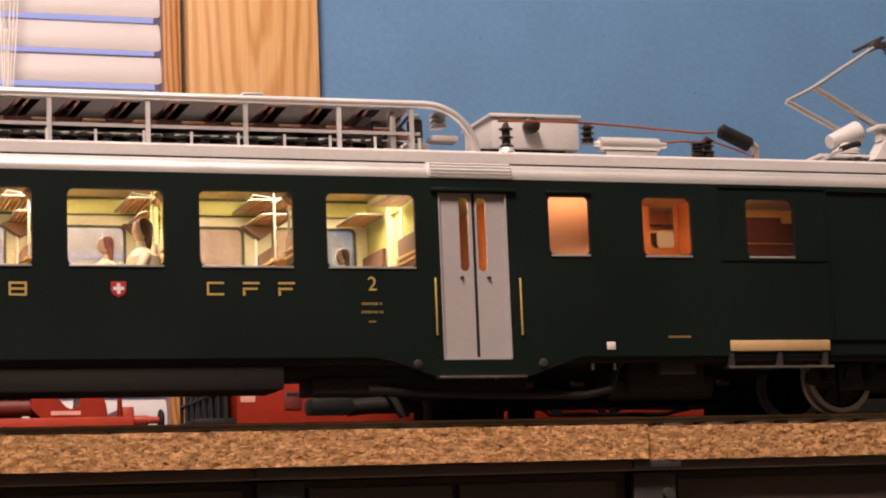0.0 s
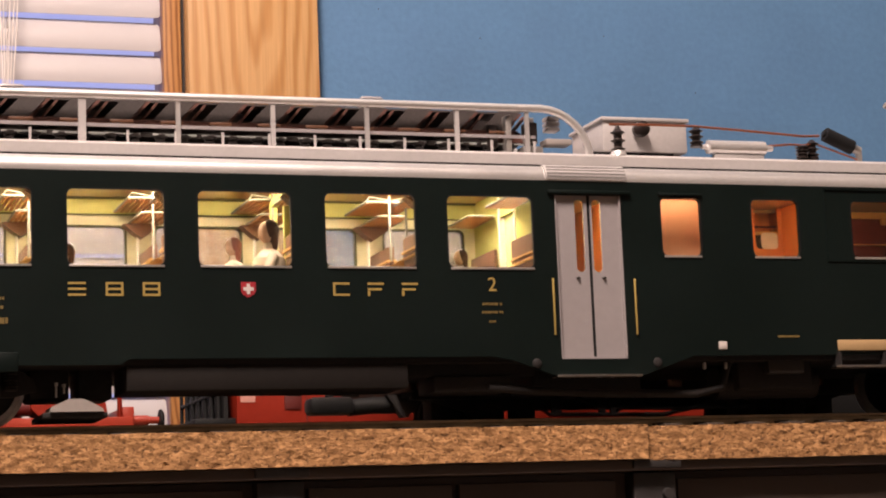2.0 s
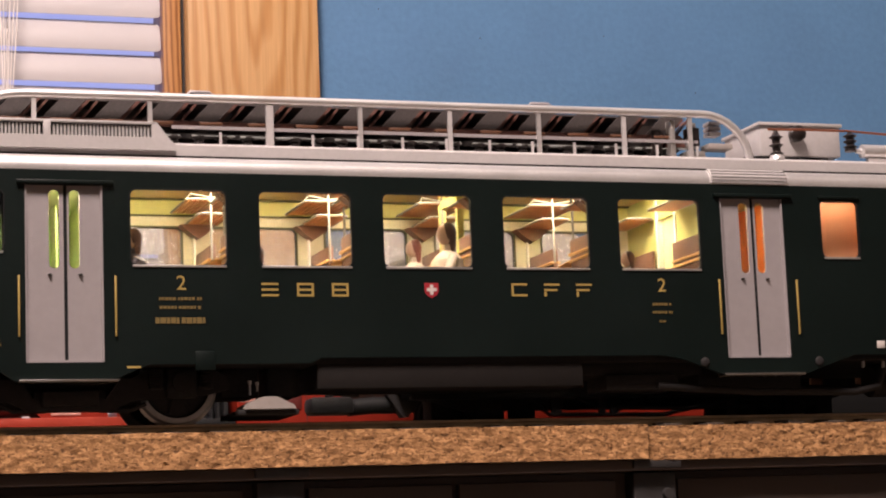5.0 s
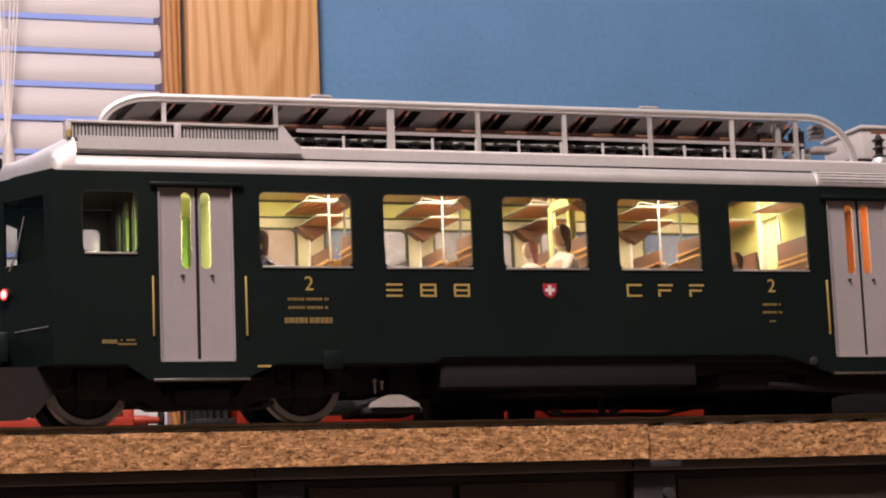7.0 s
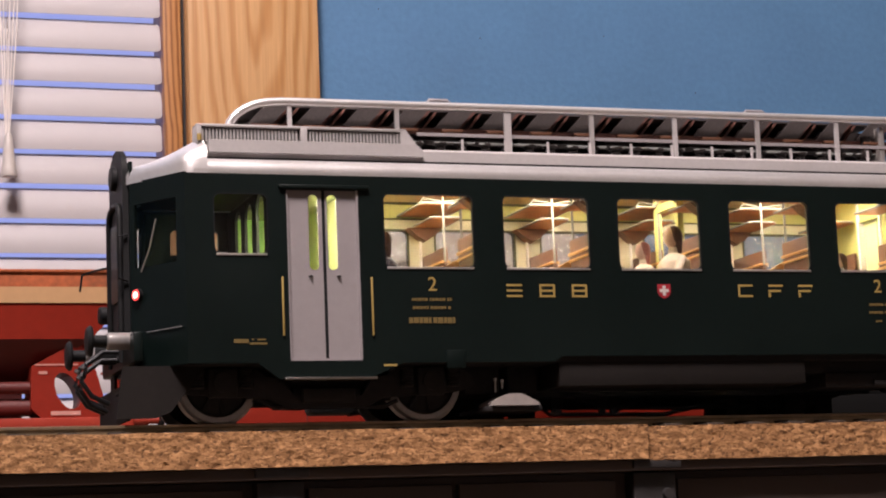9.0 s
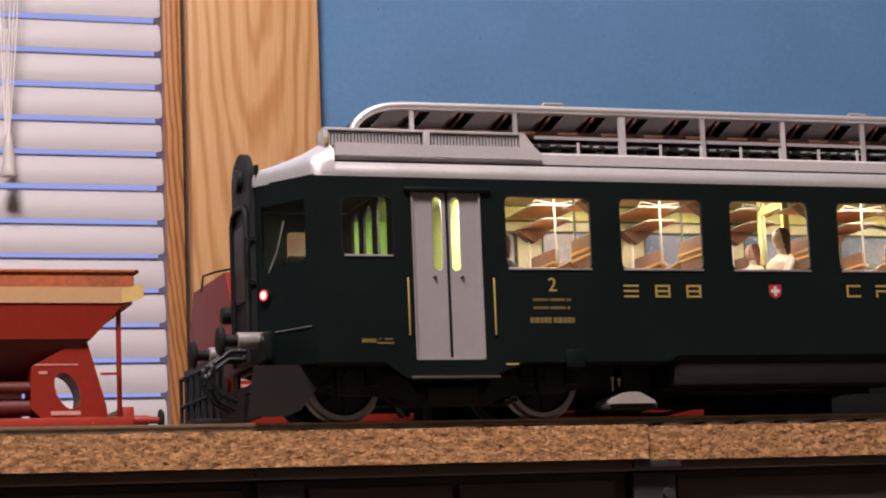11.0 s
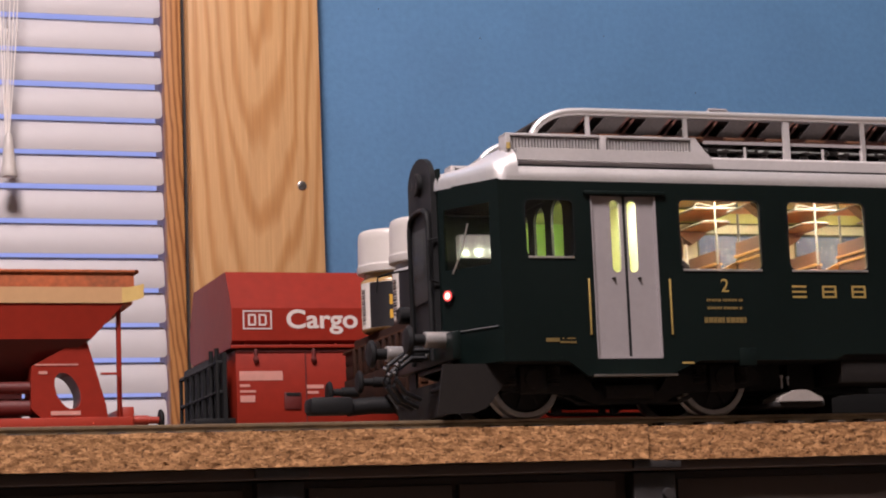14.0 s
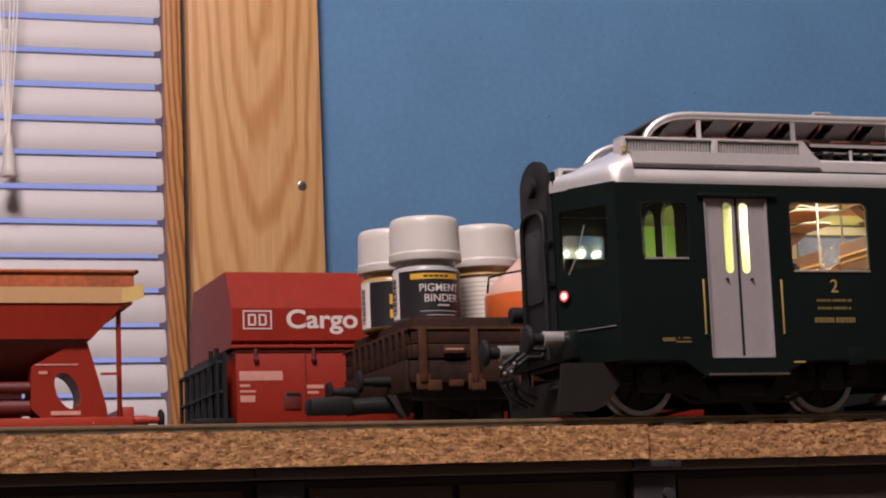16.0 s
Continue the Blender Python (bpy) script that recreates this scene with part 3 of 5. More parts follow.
    part("step_bracket", G().prism([(292, 22), (309, 22), (302.6, 11.2), (299.6, 11.2)], "Y", y0 + 20, y0 + 26), DARK, w)


def jar(x, y, zb, fill, label, kind):
    j = thing("paint_jar", label, "jar", "jars on the wagon", (x, y, zb))
    j.matrix_basis = pose(x * 0.001, y * 0.001, zb * 0.001, 0, 0, -18)
    body = [(1, 0), (15.6, 0), (16.6, 1), (16.6, 25.2), (15.8, 26.6), (14.8, 27.2), (14.8, 31), (1, 31)]
    part("jar_body", G().lathe(body, (0, 0, 0), n=40), fill, j)
    part("cap", G().lathe([(1, 29.6), (17.0, 29.6), (17.9, 30.0), (18.1, 30.8), (18.1, 33.4), (17.7, 33.9), (17.6, 34.6), (17.3, 47), (17.0, 49.6), (16.4, 51.0), (15.4, 51.6), (1, 51.8)], (0, 0, 0), n=48), CAP, j, "ribless white screw cap")

    def wrap(name, r, a0, a1, z0, z1, m, lab=""):
        g, n = G(), 24
        vs = [((r + e) * math.sin(radians(a0 + (a1 - a0) * i / n)), -(r + e) * math.cos(radians(a0 + (a1 - a0) * i / n)), z) for e in (0, -0.25) for z in (z0, z1) for i in range(n + 1)]
        fs = []
        q = n + 1
        for i in range(n):
            fs += [(i, i + 1, q + i + 1, q + i), (2 * q + i, 3 * q + i, 3 * q + i + 1, 2 * q + i + 1), (q + i, q + i + 1, 3 * q + i + 1, 3 * q + i), (i, 2 * q + i, 2 * q + i + 1, i + 1)]
        return part(name, g.add(vs, fs), m, j, lab)
    if kind == "binder":
        wrap("paper_label", 16.75, -75, 160, 1.5, 24.6, PAPER)
        wrap("black_panel", 16.9, -52, 100, 1.6, 24.4, LABEL, "black printed label")
        wrap("yellow_band", 17.0, -27, 62, 20.0, 22.8, LABELY)
        for k in range(5):
            wrap("band_print", 17.08, -4 + 9 * k, 3 + 9 * k, 20.9, 21.9, LABEL)
        for k in range(13):
            wrap("barcode_bar", 16.9, -76, -60, 4 + 1.4 * k, 4.5 + 1.4 * k + 0.35 * (k % 2), BROWNGREY)
        words("lettering", "PIGMENT", 5.3, (-3.3, 0, 13.9), PRINT, j, width=21.6, wrap=(17.0, 0, 0), bold=0.02)
        words("lettering", "BINDER", 5.3, (-1.0, 0, 8.8), PRINT, j, width=18.6, wrap=(17.0, 0, 0), bold=0.02)
        wrap("small_print", 17.0, 18, 40, 6.6, 7.5, PRINTGREY)
        wrap("small_print", 17.0, -12, 58, 4.0, 4.5, TANKGREY)
        wrap("small_print", 17.0, 0, 52, 2.0, 2.5, TANKGREY)
    elif kind == "pigment":
        wrap("paper_label", 16.75, -75, 160, 1.5, 24.6, PAPER)
        wrap("black_panel", 16.9, -44, 100, 1.6, 24.4, LABEL, "black printed label")
        wrap("gold_bar", 17.0, -6, 40, 12.6, 17.6, LABELY)
        wrap("gold_bar", 17.0, -6, 40, 5.6, 10.0, LABELY)
        for k in range(13):
            wrap("barcode_bar", 16.9, -70, -58, 4 + 1.4 * k, 4.5 + 1.4 * k + 0.35 * (k % 2), BROWNGREY)
    else:
        wrap("paper_label", 16.75, -90, 90, 1.5, 24.0, PAPER)
        for k in range(9):
            wrap("print_line", 16.85, -60, 10 + 8 * (k % 3), 3 + 2.3 * k, 3.5 + 2.3 * k, PRINTGREY)
        wrap("dark_ring", 16.85, -100, 100, 24.6, 25.6, LABEL)
    return j


def jars():
    jar(318.5, 166, 58.1, JARGREY, "squat jar of grey binder, black and yellow label, white cap", "binder")
    jar(313.0, 203, 58.0, JARBROWN, "squat jar with black and gold label and white cap", "pigment")
    jar(358.8, 194, 59.2, JARBROWN, "squat amber jar with small-print paper label, white cap", "print")
    jar(398.0, 206, 60.5, JARORANGE, "squat jar with paper label and white cap", "print")
    # the crate that the jars stand on inside the wagon
    st = thing("loading_board", "brown board inside the wagon under the jars", "board")
    part("board", G().box(296 + 6, 542, 138, 240, 37.2, 57.8, 0.5), WAGONBROWN, st)
    o = thing("plastic_bottle", "translucent pink bottle with orange paint in it", "bottle", at=(376, 168, 58))
    part("bottle_body", G().lathe([(1, 14), (25, 14), (24, 18), (17, 24), (9, 31), (8, 33), (1, 33)], (0, 0, 0), n=36), JARPINK, o)
    part("paint_fill", G().lathe([(1, 0), (24.5, 0), (25, 1), (25, 14.0), (1, 14.0)], (0, 0, 0), n=36), JARORANGE, o, "orange paint in the bottle's lower half")


def covered_hopper():
    w = thing("hopper_wagon", "red bogie hopper wagon with white lettering", "wagon")
    x0, x1, y0, y1 = 246, 538, 280, 390
    # upper bin: bulged sides, hipped ends
    sec = [(y0 + 7, 59.5), (y0, 63), (y0, 80.5), (y0 + 13, 101.8), (y1 - 13, 101.8), (y1, 80.5), (y1, 63), (y1 - 7, 59.5)]
    part("bin", G().prism(sec, "X", x0 + 0.6, x1), RED, w, "red hopper bin with sloped upper sides").data.set_sharp_from_angle(angle=radians(15))
    inner = [(y0 + 6 + (p[0] - y0 - 6) * 1.0, p[1]) for p in sec]
    part("end_plate", G().prism(inner, "X", x0, x0 + 0.55), RED, w, "red end sheet")
    part("waist_rail", G().box(x0 - 1, x1, y0 - 1.0, y0 + 3, 58.8, 60.6, 0.4), RED, w)
    for i in range(11):
        x = x0 + 7 + i * 25
        part("rib", G().box(x, x + 1.2, y0 + 1.5, y0 + 5, 60.5, 66), RED, w)
    part("lower_body", G().box(x0 + 2, x1 - 2, y0 + 1, y1 - 1, 14, 58, 0.4), RED, w)
    part("door_seam", G().box(x0 + 2.5, x1 - 3, y0 + 0.4, y0 + 1.3, 56.8, 58.2).box(x0 + 40, x0 + 40.6, y0 + 0.5, y0 + 1.2, 15, 57), REDDARK, w)
    for i in range(9):
        x = x0 + 12 + i * 32
        part("hinge", G().box(x, x + 1.6, y0 - 0.6, y0 + 1.2, 51, 58.5, 0.2).box(x - 0.5, x + 2.1, y0 - 1.0, y0 + 1.2, 52, 54, 0.2), REDDARK, w)
    # end platform with black railings
    g = G().box(x0 - 20, x0 + 2, y0 + 4, y1 - 4, 18, 22, 0.4)
    part("end_platform", g, BLACK, w)
    for k in range(7):
        y = y0 + 6 + k * 16.3
        part("rail_post", G().cyl((x0 - 7, y, 20), (x0 - 7, y, 52), 1.1, 8), BLACK, w)
    for z in (36, 52):
        part("handrail", G().tube([(x0 - 2, y0 + 5, z), (x0 - 7, y0 + 6, z), (x0 - 7, y1 - 6, z), (x0 - 2, y1 - 5, z)], 1.0, 8), BLACK, w)
    part("end_ladder", G().tube([(x0 - 6, y0 + 12, 20), (x0 - 6, y0 + 12, 60)], 1.3, 8).tube([(x0 - 6, y0 + 26, 20), (x0 - 6, y0 + 26, 60)], 1.3, 8), BLACK, w)
    # black sheet added to darken the wagon end behind the railings
    part("end_dark_sheet", G().prism([(y0 + 3, 18), (y1 - 3, 18), (y1 - 3, 57), (y0 + 3, 57)], "X", x0 - 4.5, x0 - 2.5), BLACK, w)
    part("bogie", G().box(x0 + 4, x0 + 80, y0 + 12, y1 - 12, 4, 14, 1), BLACK, w)
    part("bogie", G().box(x1 - 80, x1 - 4, y0 + 12, y1 - 12, 4, 14, 1), BLACK, w)
    for x in (x0 + 22, x0 + 62, x1 - 62, x1 - 22):
        wheelset("wheelset", w, x, 326, 14)
    # emblem frame, word and data panels
    ex0, ex1, ez0, ez1, yy = 252.2, 268.0, 69.0, 79.2, y0 - 0.35
    fr = G()
    for o, i2 in ((0, 0.7),):
        fr.box(ex0 + o, ex1 - o, yy, yy + 0.4, ez0 + o, ez0 + i2).box(ex0 + o, ex1 - o, yy, yy + 0.4, ez1 - i2, ez1 - o)
        fr.box(ex0 + o, ex0 + i2, yy, yy + 0.4, ez0 + i2, ez1 - i2).box(ex1 - i2, ex1 - o, yy, yy + 0.4, ez0 + i2, ez1 - i2)
    for a in (255.0, 260.8):
        fr.box(a, a + 1.0, yy, yy + 0.4, 71.9, 76.3).box(a, a + 4.0, yy, yy + 0.4, 71.0, 71.9).box(a, a + 4.0, yy, yy + 0.4, 76.3, 77.2).box(a + 3.4, a + 4.4, yy, yy + 0.4, 71.9, 76.3)
    part("emblem", fr, PRINT, w, "white double-framed emblem")
    words("lettering", "Cargo", 14.0, (276.2, yy + 0.2, 69.8), PRINT, w, width=39.8, bold=0.3)
    d = G().box(249.8, 273.4, yy + 1.1, yy + 1.5, 41.6, 46.6)
    part("data_panel", d, FADEPRINT, w)
    d = G()
    for k in range(6):
        d.box(251 + 3.6 * k, 253.6 + 3.6 * k, yy + 0.95, yy + 1.3, 43.2, 45.4)
    for a, b2, c2, e in ((250, 255.5, 38.2, 39.6), (250, 258.5, 35.2, 36.4), (250, 258, 30, 33.6), (275.5, 282, 31.8, 32.4), (275.5, 282, 29.6, 30.2), (275.5, 282, 27.4, 28.0), (286.5, 296, 37, 39), (287, 293, 34.2, 35.6)):
        d.box(a, b2, yy + 1.05, yy + 1.4, c2, e)
    part("data_lines", d, FADEPRINT, w)
    part("card_holder", G().box(274, 283.4, y0 + 0.2, y0 + 1.2, 26, 35, 0.2).box(275, 282.6, yy + 0.2, yy + 0.7, 33.2, 34.8, mi=1), [REDDARK, BLACK], w)


def open_hopper():
    w = thing("hopper_wagon", "weathered red open hopper wagon with rusty load, taped edge", "wagon")
    yc, y0, y1 = 326, 280, 372
    # bin: vertical rim, then a funnel sloping in from sides and end
    def rect(x0, x1, a, b, z):
        return [(x0, a, z), (x1, a, z), (x1, b, z), (x0, b, z)]
    part("rim", G().loft([rect(-110, 193, y0, y1, 82.5), rect(-110, 194, y0 - 0.3, y1, 92), rect(-110, 194, y0, y1, 100)]), RUST, w, "rust-streaked orange rim")
    part("rim_lip", G().box(-110, 196.2, y0 - 1.5, y0 + 1, 99, 100.6, 0.4).box(194, 196.4, y0 - 1.5, y1 + 1.5, 99, 100.6, 0.4), RUST, w)
    part("tape", G().box(-110, 187.6, y0 - 0.9, y0 - 0.3, 83, 91.4), TAPE, w, "masking tape along the rim")
    curl = [[(x, y0 + d, z), (x, y0 + d + 0.5, z), (x, y0 + d + 0.5, z + 8.2 - k * 0.25), (x, y0 + d, z + 8.2 - k * 0.25)] for k, (x, d, z) in enumerate(((187.4, -0.9, 83.1), (190, -1.3, 83.3), (193, -1.9, 83.9), (196, -2.9, 84.7), (198.4, -4.4, 85.6)))]
    part("tape_end", G().loft(curl), TAPE_END, w, "yellowed tape end curling away")
    part("funnel_upper", G().loft([rect(-100, 171.5, y0 + 2, y1 - 2, 64.4), rect(-110, 188.4, y0, y1, 82.5)]), RED, w).data.set_sharp_from_angle(angle=radians(15))
    # funnel underside: shade put into a darker red, as on tubes and under_bin
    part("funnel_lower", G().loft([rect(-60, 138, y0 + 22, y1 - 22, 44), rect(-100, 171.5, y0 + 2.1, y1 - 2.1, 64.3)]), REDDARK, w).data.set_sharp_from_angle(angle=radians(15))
    # end support plate with an oval hand hole
    pl = G()
    outer = [(181.5, 22.5), (169.2, 66), (140.5, 50.5), (140.5, 22.5)]
    hole = []
    for i in range(24):
        a = 2 * math.pi * i / 24
        lx, lz = 6.2 * math.cos(a), 9.6 * math.sin(a)
        hole.append((159.4 + lx - 0.28 * lz, 37.6 + lz))
    bm_o = []
    for hx, hz in hole:
        dx, dz = hx - 159.4, hz - 37.6
        best = 1e9
        for i in range(4):
            (ax, az), (bx, bz) = outer[i], outer[(i + 1) % 4]
            den = dx * (bz - az) - dz * (bx - ax)
            if abs(den) > 1e-9:
                t = ((ax - 159.4) * (bz - az) - (az - 37.6) * (bx - ax)) / den
                u2 = ((ax - 159.4) * dz - (az - 37.6) * dx) / den
                if t > 0 and -0.001 <= u2 <= 1.001:
                    best = min(best, t)
        bm_o.append((159.4 + dx * best, 37.6 + dz * best))
    vs = [(x, y, z) for y in (y0 + 6, y0 + 32) for x, z in hole] + [(x, y, z) for y in (y0 + 6, y0 + 32) for x, z in bm_o]
    n = 24
    fs = []
    for i in range(n):
        k = (i + 1) % n
        fs += [(i, k, 2 * n + k, 2 * n + i), (n + i, 3 * n + i, 3 * n + k, n + k), (i, n + i, n + k, k), (2 * n + i, 2 * n + k, 3 * n + k, 3 * n + i)]
    part("end_support", pl.add(vs, fs), RED, w, "red end support plate with an oval hand hole")
    part("support_print", G().box(142.5, 165, y0 + 5.6, y0 + 6.1, 51.0, 51.8).box(144.5, 149, y0 + 5.6, y0 + 6.1, 46.5, 48.0).box(150.5, 166, y0 + 5.6, y0 + 6.1, 25.0, 27.2), FADEPRINT, w)
    part("corner_post", G().box(185.4, 187.8, y0 + 6, y0 + 8.4, 18, 82.5, 0.3), RED, w)
    part("handrail", G().tube([(176.5, y0 + 5, 46.3), (185, y0 + 5, 46.3), (186, y0 + 5, 44), (186, y0 + 5, 22)], 0.7, 8), RED, w)
    part("side_beam", G().box(-110, 193, y0 + 4, y0 + 12, 17, 23.6, 0.5), ORANGERED, w, "bright red plastic sole bar")
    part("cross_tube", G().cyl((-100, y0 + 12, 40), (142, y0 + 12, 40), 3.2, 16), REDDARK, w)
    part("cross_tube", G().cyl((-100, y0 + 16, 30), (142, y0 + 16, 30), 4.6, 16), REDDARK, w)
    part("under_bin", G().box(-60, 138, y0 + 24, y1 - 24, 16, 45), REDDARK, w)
    part("bogie", G().box(90, 180, y0 + 12, y1 - 12, 4, 16, 1), DARK, w)
    part("buffer_beam", G().box(188, 194, y0 + 6, y1 - 6, 18, 29, 0.5), ORANGERED, w)
    buffer_pair(w, 193, 1, yc, 22, ORANGERED, 36)
    wheelset("wheelset", w, 112, yc, 14)
    wheelset("wheelset", w, 155, yc, 14)


def dark_wagon():
    # wagon shape added to darken the gap under the railcar
    w = thing("dark_filler_wagon", "black wagon shape added to fill the dark low under the railcar", "wagon")
    part("deck", G().box(556, 900, 284, 368, 30, 38, 0.8), UNLIT, w)
    part("side_sill", G().box(556, 900, 282, 288, 14, 30, 0.6), UNLIT, w)
    part("headstock", G().box(552, 558, 284, 368, 16, 34, 0.6), UNLIT, w)
    part("end_stanchion", G().box(553, 557, 290, 296, 34, 60, 0.4), UNLIT, w)
    for x in (570, 640, 790, 860):
        wheelset("wheelset", w, x + 10, 326, 14, UNLIT)
    part("bogie", G().box(560, 670, 286, 366, 4, 16, 1), UNLIT, w)
    part("bogie", G().box(780, 890, 286, 366, 4, 16, 1), UNLIT, w)


# ---- the railcar (u along it, 0 at its first door's right edge or so) ----
HW = 46.0  # half width
NEAR, FAR = 0.0, 92.0
ZS, ZR = 22.3, 98.5  # skirt and eaves
SALOON = [(14.4, 52.6), (66.3, 104.4), (118.1, 155.9), (170.3, 208.4), (222.5, 260.0)]
BAGGAGE = [(319.0, 337.4), (362.0, 384.6), (411.0, 433.8)]
DOORS = [(-26.4, 3.2), (270.5, 300.0)]
ENDX = 592.0


def railcar():
    c = thing("railcar", "dark green model electric railcar with silver roof, lit inside", "train")

    # side walls with their openings
    for side, ya, yb in (("near", 0.0, 1.6), ("far", FAR, FAR - 1.6)):
        lab = "dark green painted side panel"
        for poly in ([(-68, 57), (-68, ZS), (-40, ZS), (-31, 15.8), (-26.4, 15.8), (-26.4, 57)],
                     [(3.2, 57), (3.2, 16), (6.4, 16), (20.7, 22), (86, 22), (90, 24.2), (240, 24.2), (249, 22.5), (266, 16.5), (270.5, 16.5), (270.5, 57)],
                     [(300, 57), (300, 16.2), (308, 16.2), (331, 24), (ENDX - 22, 24), (ENDX - 22, 57)]):
            part("lower_side", G().prism(poly, "Y", ya, yb), GREEN, c, lab)
        cells = [(-68, -26.4, (-56.2, -34.8, 66.2, 90.2))]
        xs = [3.2] + [(SALOON[i][1] + SALOON[i + 1][0]) / 2 for i in range(4)] + [270.5]
        cells += [(xs[i], xs[i + 1], (*SALOON[i], 61.2, 91.2)) for i in range(5)]
        xb = [300, 350, 398, 450]
        cells += [(xb[i], xb[i + 1], (*BAGGAGE[i], 67.0, 92.0)) for i in range(3)]
        for x0, x1, hole in cells:
            part("window_bay", G().holed(x0, x1, 57, ZR, hole, 2.6, ya, yb), GREEN, c, "dark green window bay with rounded opening")
        part("upper_side", G().box(450, ENDX - 22, min(ya, yb), max(ya, yb), 57, ZR), GREEN, c, lab)
        for x0, x1 in DOORS:
            part("door_header", G().box(x0, x1, min(ya, yb), max(ya, yb), 92.4, ZR), GREEN, c)
            part("door_sill", G().box(x0, x1, min(ya, yb), max(ya, yb), 15.9, 23.4), GREEN, c)
        s = 1 if side == "near" else -1
        for hole in [(-56.2, -34.8, 66.2, 90.2)] + [(*w, 61.2, 91.2) for w in SALOON] + [(*w, 67.0, 92.0) for w in BAGGAGE]:
            win = part("window", G().prism(rounded(hole[0] - 0.5, hole[1] + 0.5, hole[2] - 0.5, hole[3] + 0.5, 2.8), "Y", ya + s * 1.0, ya + s * 1.25), PANE if side == "near" else FARPANE, c)
            win.visible_shadow = False
            # thin bright sill strip
            part("window_sill", G().box(hole[0] + 0.6, hole[1] - 0.2, min(ya - s * 0.5, ya + s * 0.6), max(ya - s * 0.5, ya + s * 0.6), hole[2] - 0.9, hole[2] + 0.05, 0.15), TYRE, win)
            if side == "near":
                part("window_frame", ring_frame(hole, 0.45, ya - 0.12, ya + 0.4), BLACK, win)
        # doors
        for x0, x1 in DOORS:
            xm = (x0 + x1) / 2 + 0.6
            for a, b, sx0 in ((x0 + 0.2, xm - 0.7, None), (xm + 0.7, x1 - 0.2, None)):
                sl = (b - 5.6, b - 1.6) if b < xm else (a + 0.8, a + 4.8)
                g = G().holed(a, b, 23.7, 92.39, (sl[0], sl[1], 59.8, 90.6), 1.95, ya + s * 1.0, ya + s * 2.2)
                leaf = part("door_leaf", g, DOOR_GREY, c, "pale grey folding door leaf with a narrow window")
                if side == "near":
                    hx = b - 5.8 if b < xm else a + 4.6
                    part("door_handle", G().cyl((hx + 0.4, ya + 1.1, 57.2), (hx + 0.4, ya - 0.2, 57.2), 0.45, 10).box(hx - 0.5, hx + 1.3, ya + 0.5, ya + 0.9, 56.95, 57.45, 0.1), BROWNGREY, leaf)
                pn = part("door_pane", G().box(sl[0] - 0.3, sl[1] + 0.3, min(ya + s * 1.5, ya + s * 1.8), max(ya + s * 1.5, ya + s * 1.8), 59.5, 90.9), PANE, leaf)
                pn.visible_shadow = False
            # unseen box added to stop the lamp strip showing above the door
            part("door_light_block", G().box(x0, x1, min(ya + s * 2.4, ya + s * 4), max(ya + s * 2.4, ya + s * 4), 91.6, 94.5), BROWNGREY, c)
            g = G().box(xm - 0.8, xm + 0.8, min(ya + s * 1.3, ya + s * 2.6), max(ya + s * 1.3, ya + s * 2.6), 23.7, 92.3)
            part("door_gasket", g, BLACK, c, "black rubber strip between the door leaves")
            part("door_frame", G().box(x0 - 0.2, x0 + 0.35, min(ya - s * 0.1, ya + s * 1.4), max(ya - s * 0.1, ya + s * 1.4), 23.4, 92.4).box(x1 - 0.55, x1 + 0.2, min(ya - s * 0.1, ya + s * 1.4), max(ya - s * 0.1, ya + s * 1.4), 23.4, 92.4).box(x0, x1, min(ya - s * 0.1, ya + s * 1.4), max(ya - s * 0.1, ya + s * 1.4), 23.0, 23.9), DOOR_GREY, c)
            if side == "near":
                part("door_hood", G().box(x0 - 3.4, x1 + 4.6, ya - 1.6, ya + 0.3, 92.7, 94.3, 0.4), GREEN, c)
                part("door_step", G().box(x0 - 3.4, x1 + 5.4, ya - 2.6, ya + 8, 15.2, 16.3, 0.3), STEEL, c, "bright metal step edge")
                for hx in (x0 - 2.8, x1 + 4.8):
                    part("grab_rail", G().box(hx - 0.4, hx + 0.4, ya - 1.0, ya - 0.3, 33.0, 56.8, 0.2).box(hx - 0.3, hx + 0.3, ya - 0.5, ya + 0.2, 33.1, 33.8).box(hx - 0.3, hx + 0.3, ya - 0.5, ya + 0.2, 56.0, 56.7), GOLD, c, "brass grab rail")
    part("floor_pan", G().box(-68, ENDX - 4, 2, FAR - 2, 22, 27), DARK, c)

    # nose: bevelled corner panels and flat front
    nose_z0, nose_z1 = 22.3, 99.0
    def nose(parent, mirror):
        def X(u):
            return (ENDX - 68 + 68 - (u + 90)) if mirror else u
        def q(pts):
            return [(X(x), y, z) for x, y, z in pts]
        A, B = (-68, 0.0), (-85, 28.0)
        for a, b in ((A, B), ((-68, 92.0), (-85, 64.0))):
            def P(t, z, d=0.0):
                nx, ny = (-(28.0), -17.0) if a[1] < 46 else (-28.0, 17.0)
                ln = math.hypot(nx, ny)
                return (X(a[0] + (b[0] - a[0]) * t + nx / ln * d), a[1] + (b[1] - a[1]) * t + ny / ln * d, z)
            def panel(t0, t1, z0, z1, d0=-1.4, d1=0.0):
                return [[P(t0, z0, d1), P(t1, z0, d1), P(t1, z0, d0), P(t0, z0, d0)], [P(t0, z1, d1), P(t1, z1, d1), P(t1, z1, d0), P(t0, z1, d0)]]
            for spec in ((0, 1, nose_z0, 63.5), (0, 1, 89.5, nose_z1), (0, 0.16, 63.5, 89.5), (0.92, 1, 63.5, 89.5)):
                part("nose_panel", G().loft(panel(*spec)), GREEN, parent)
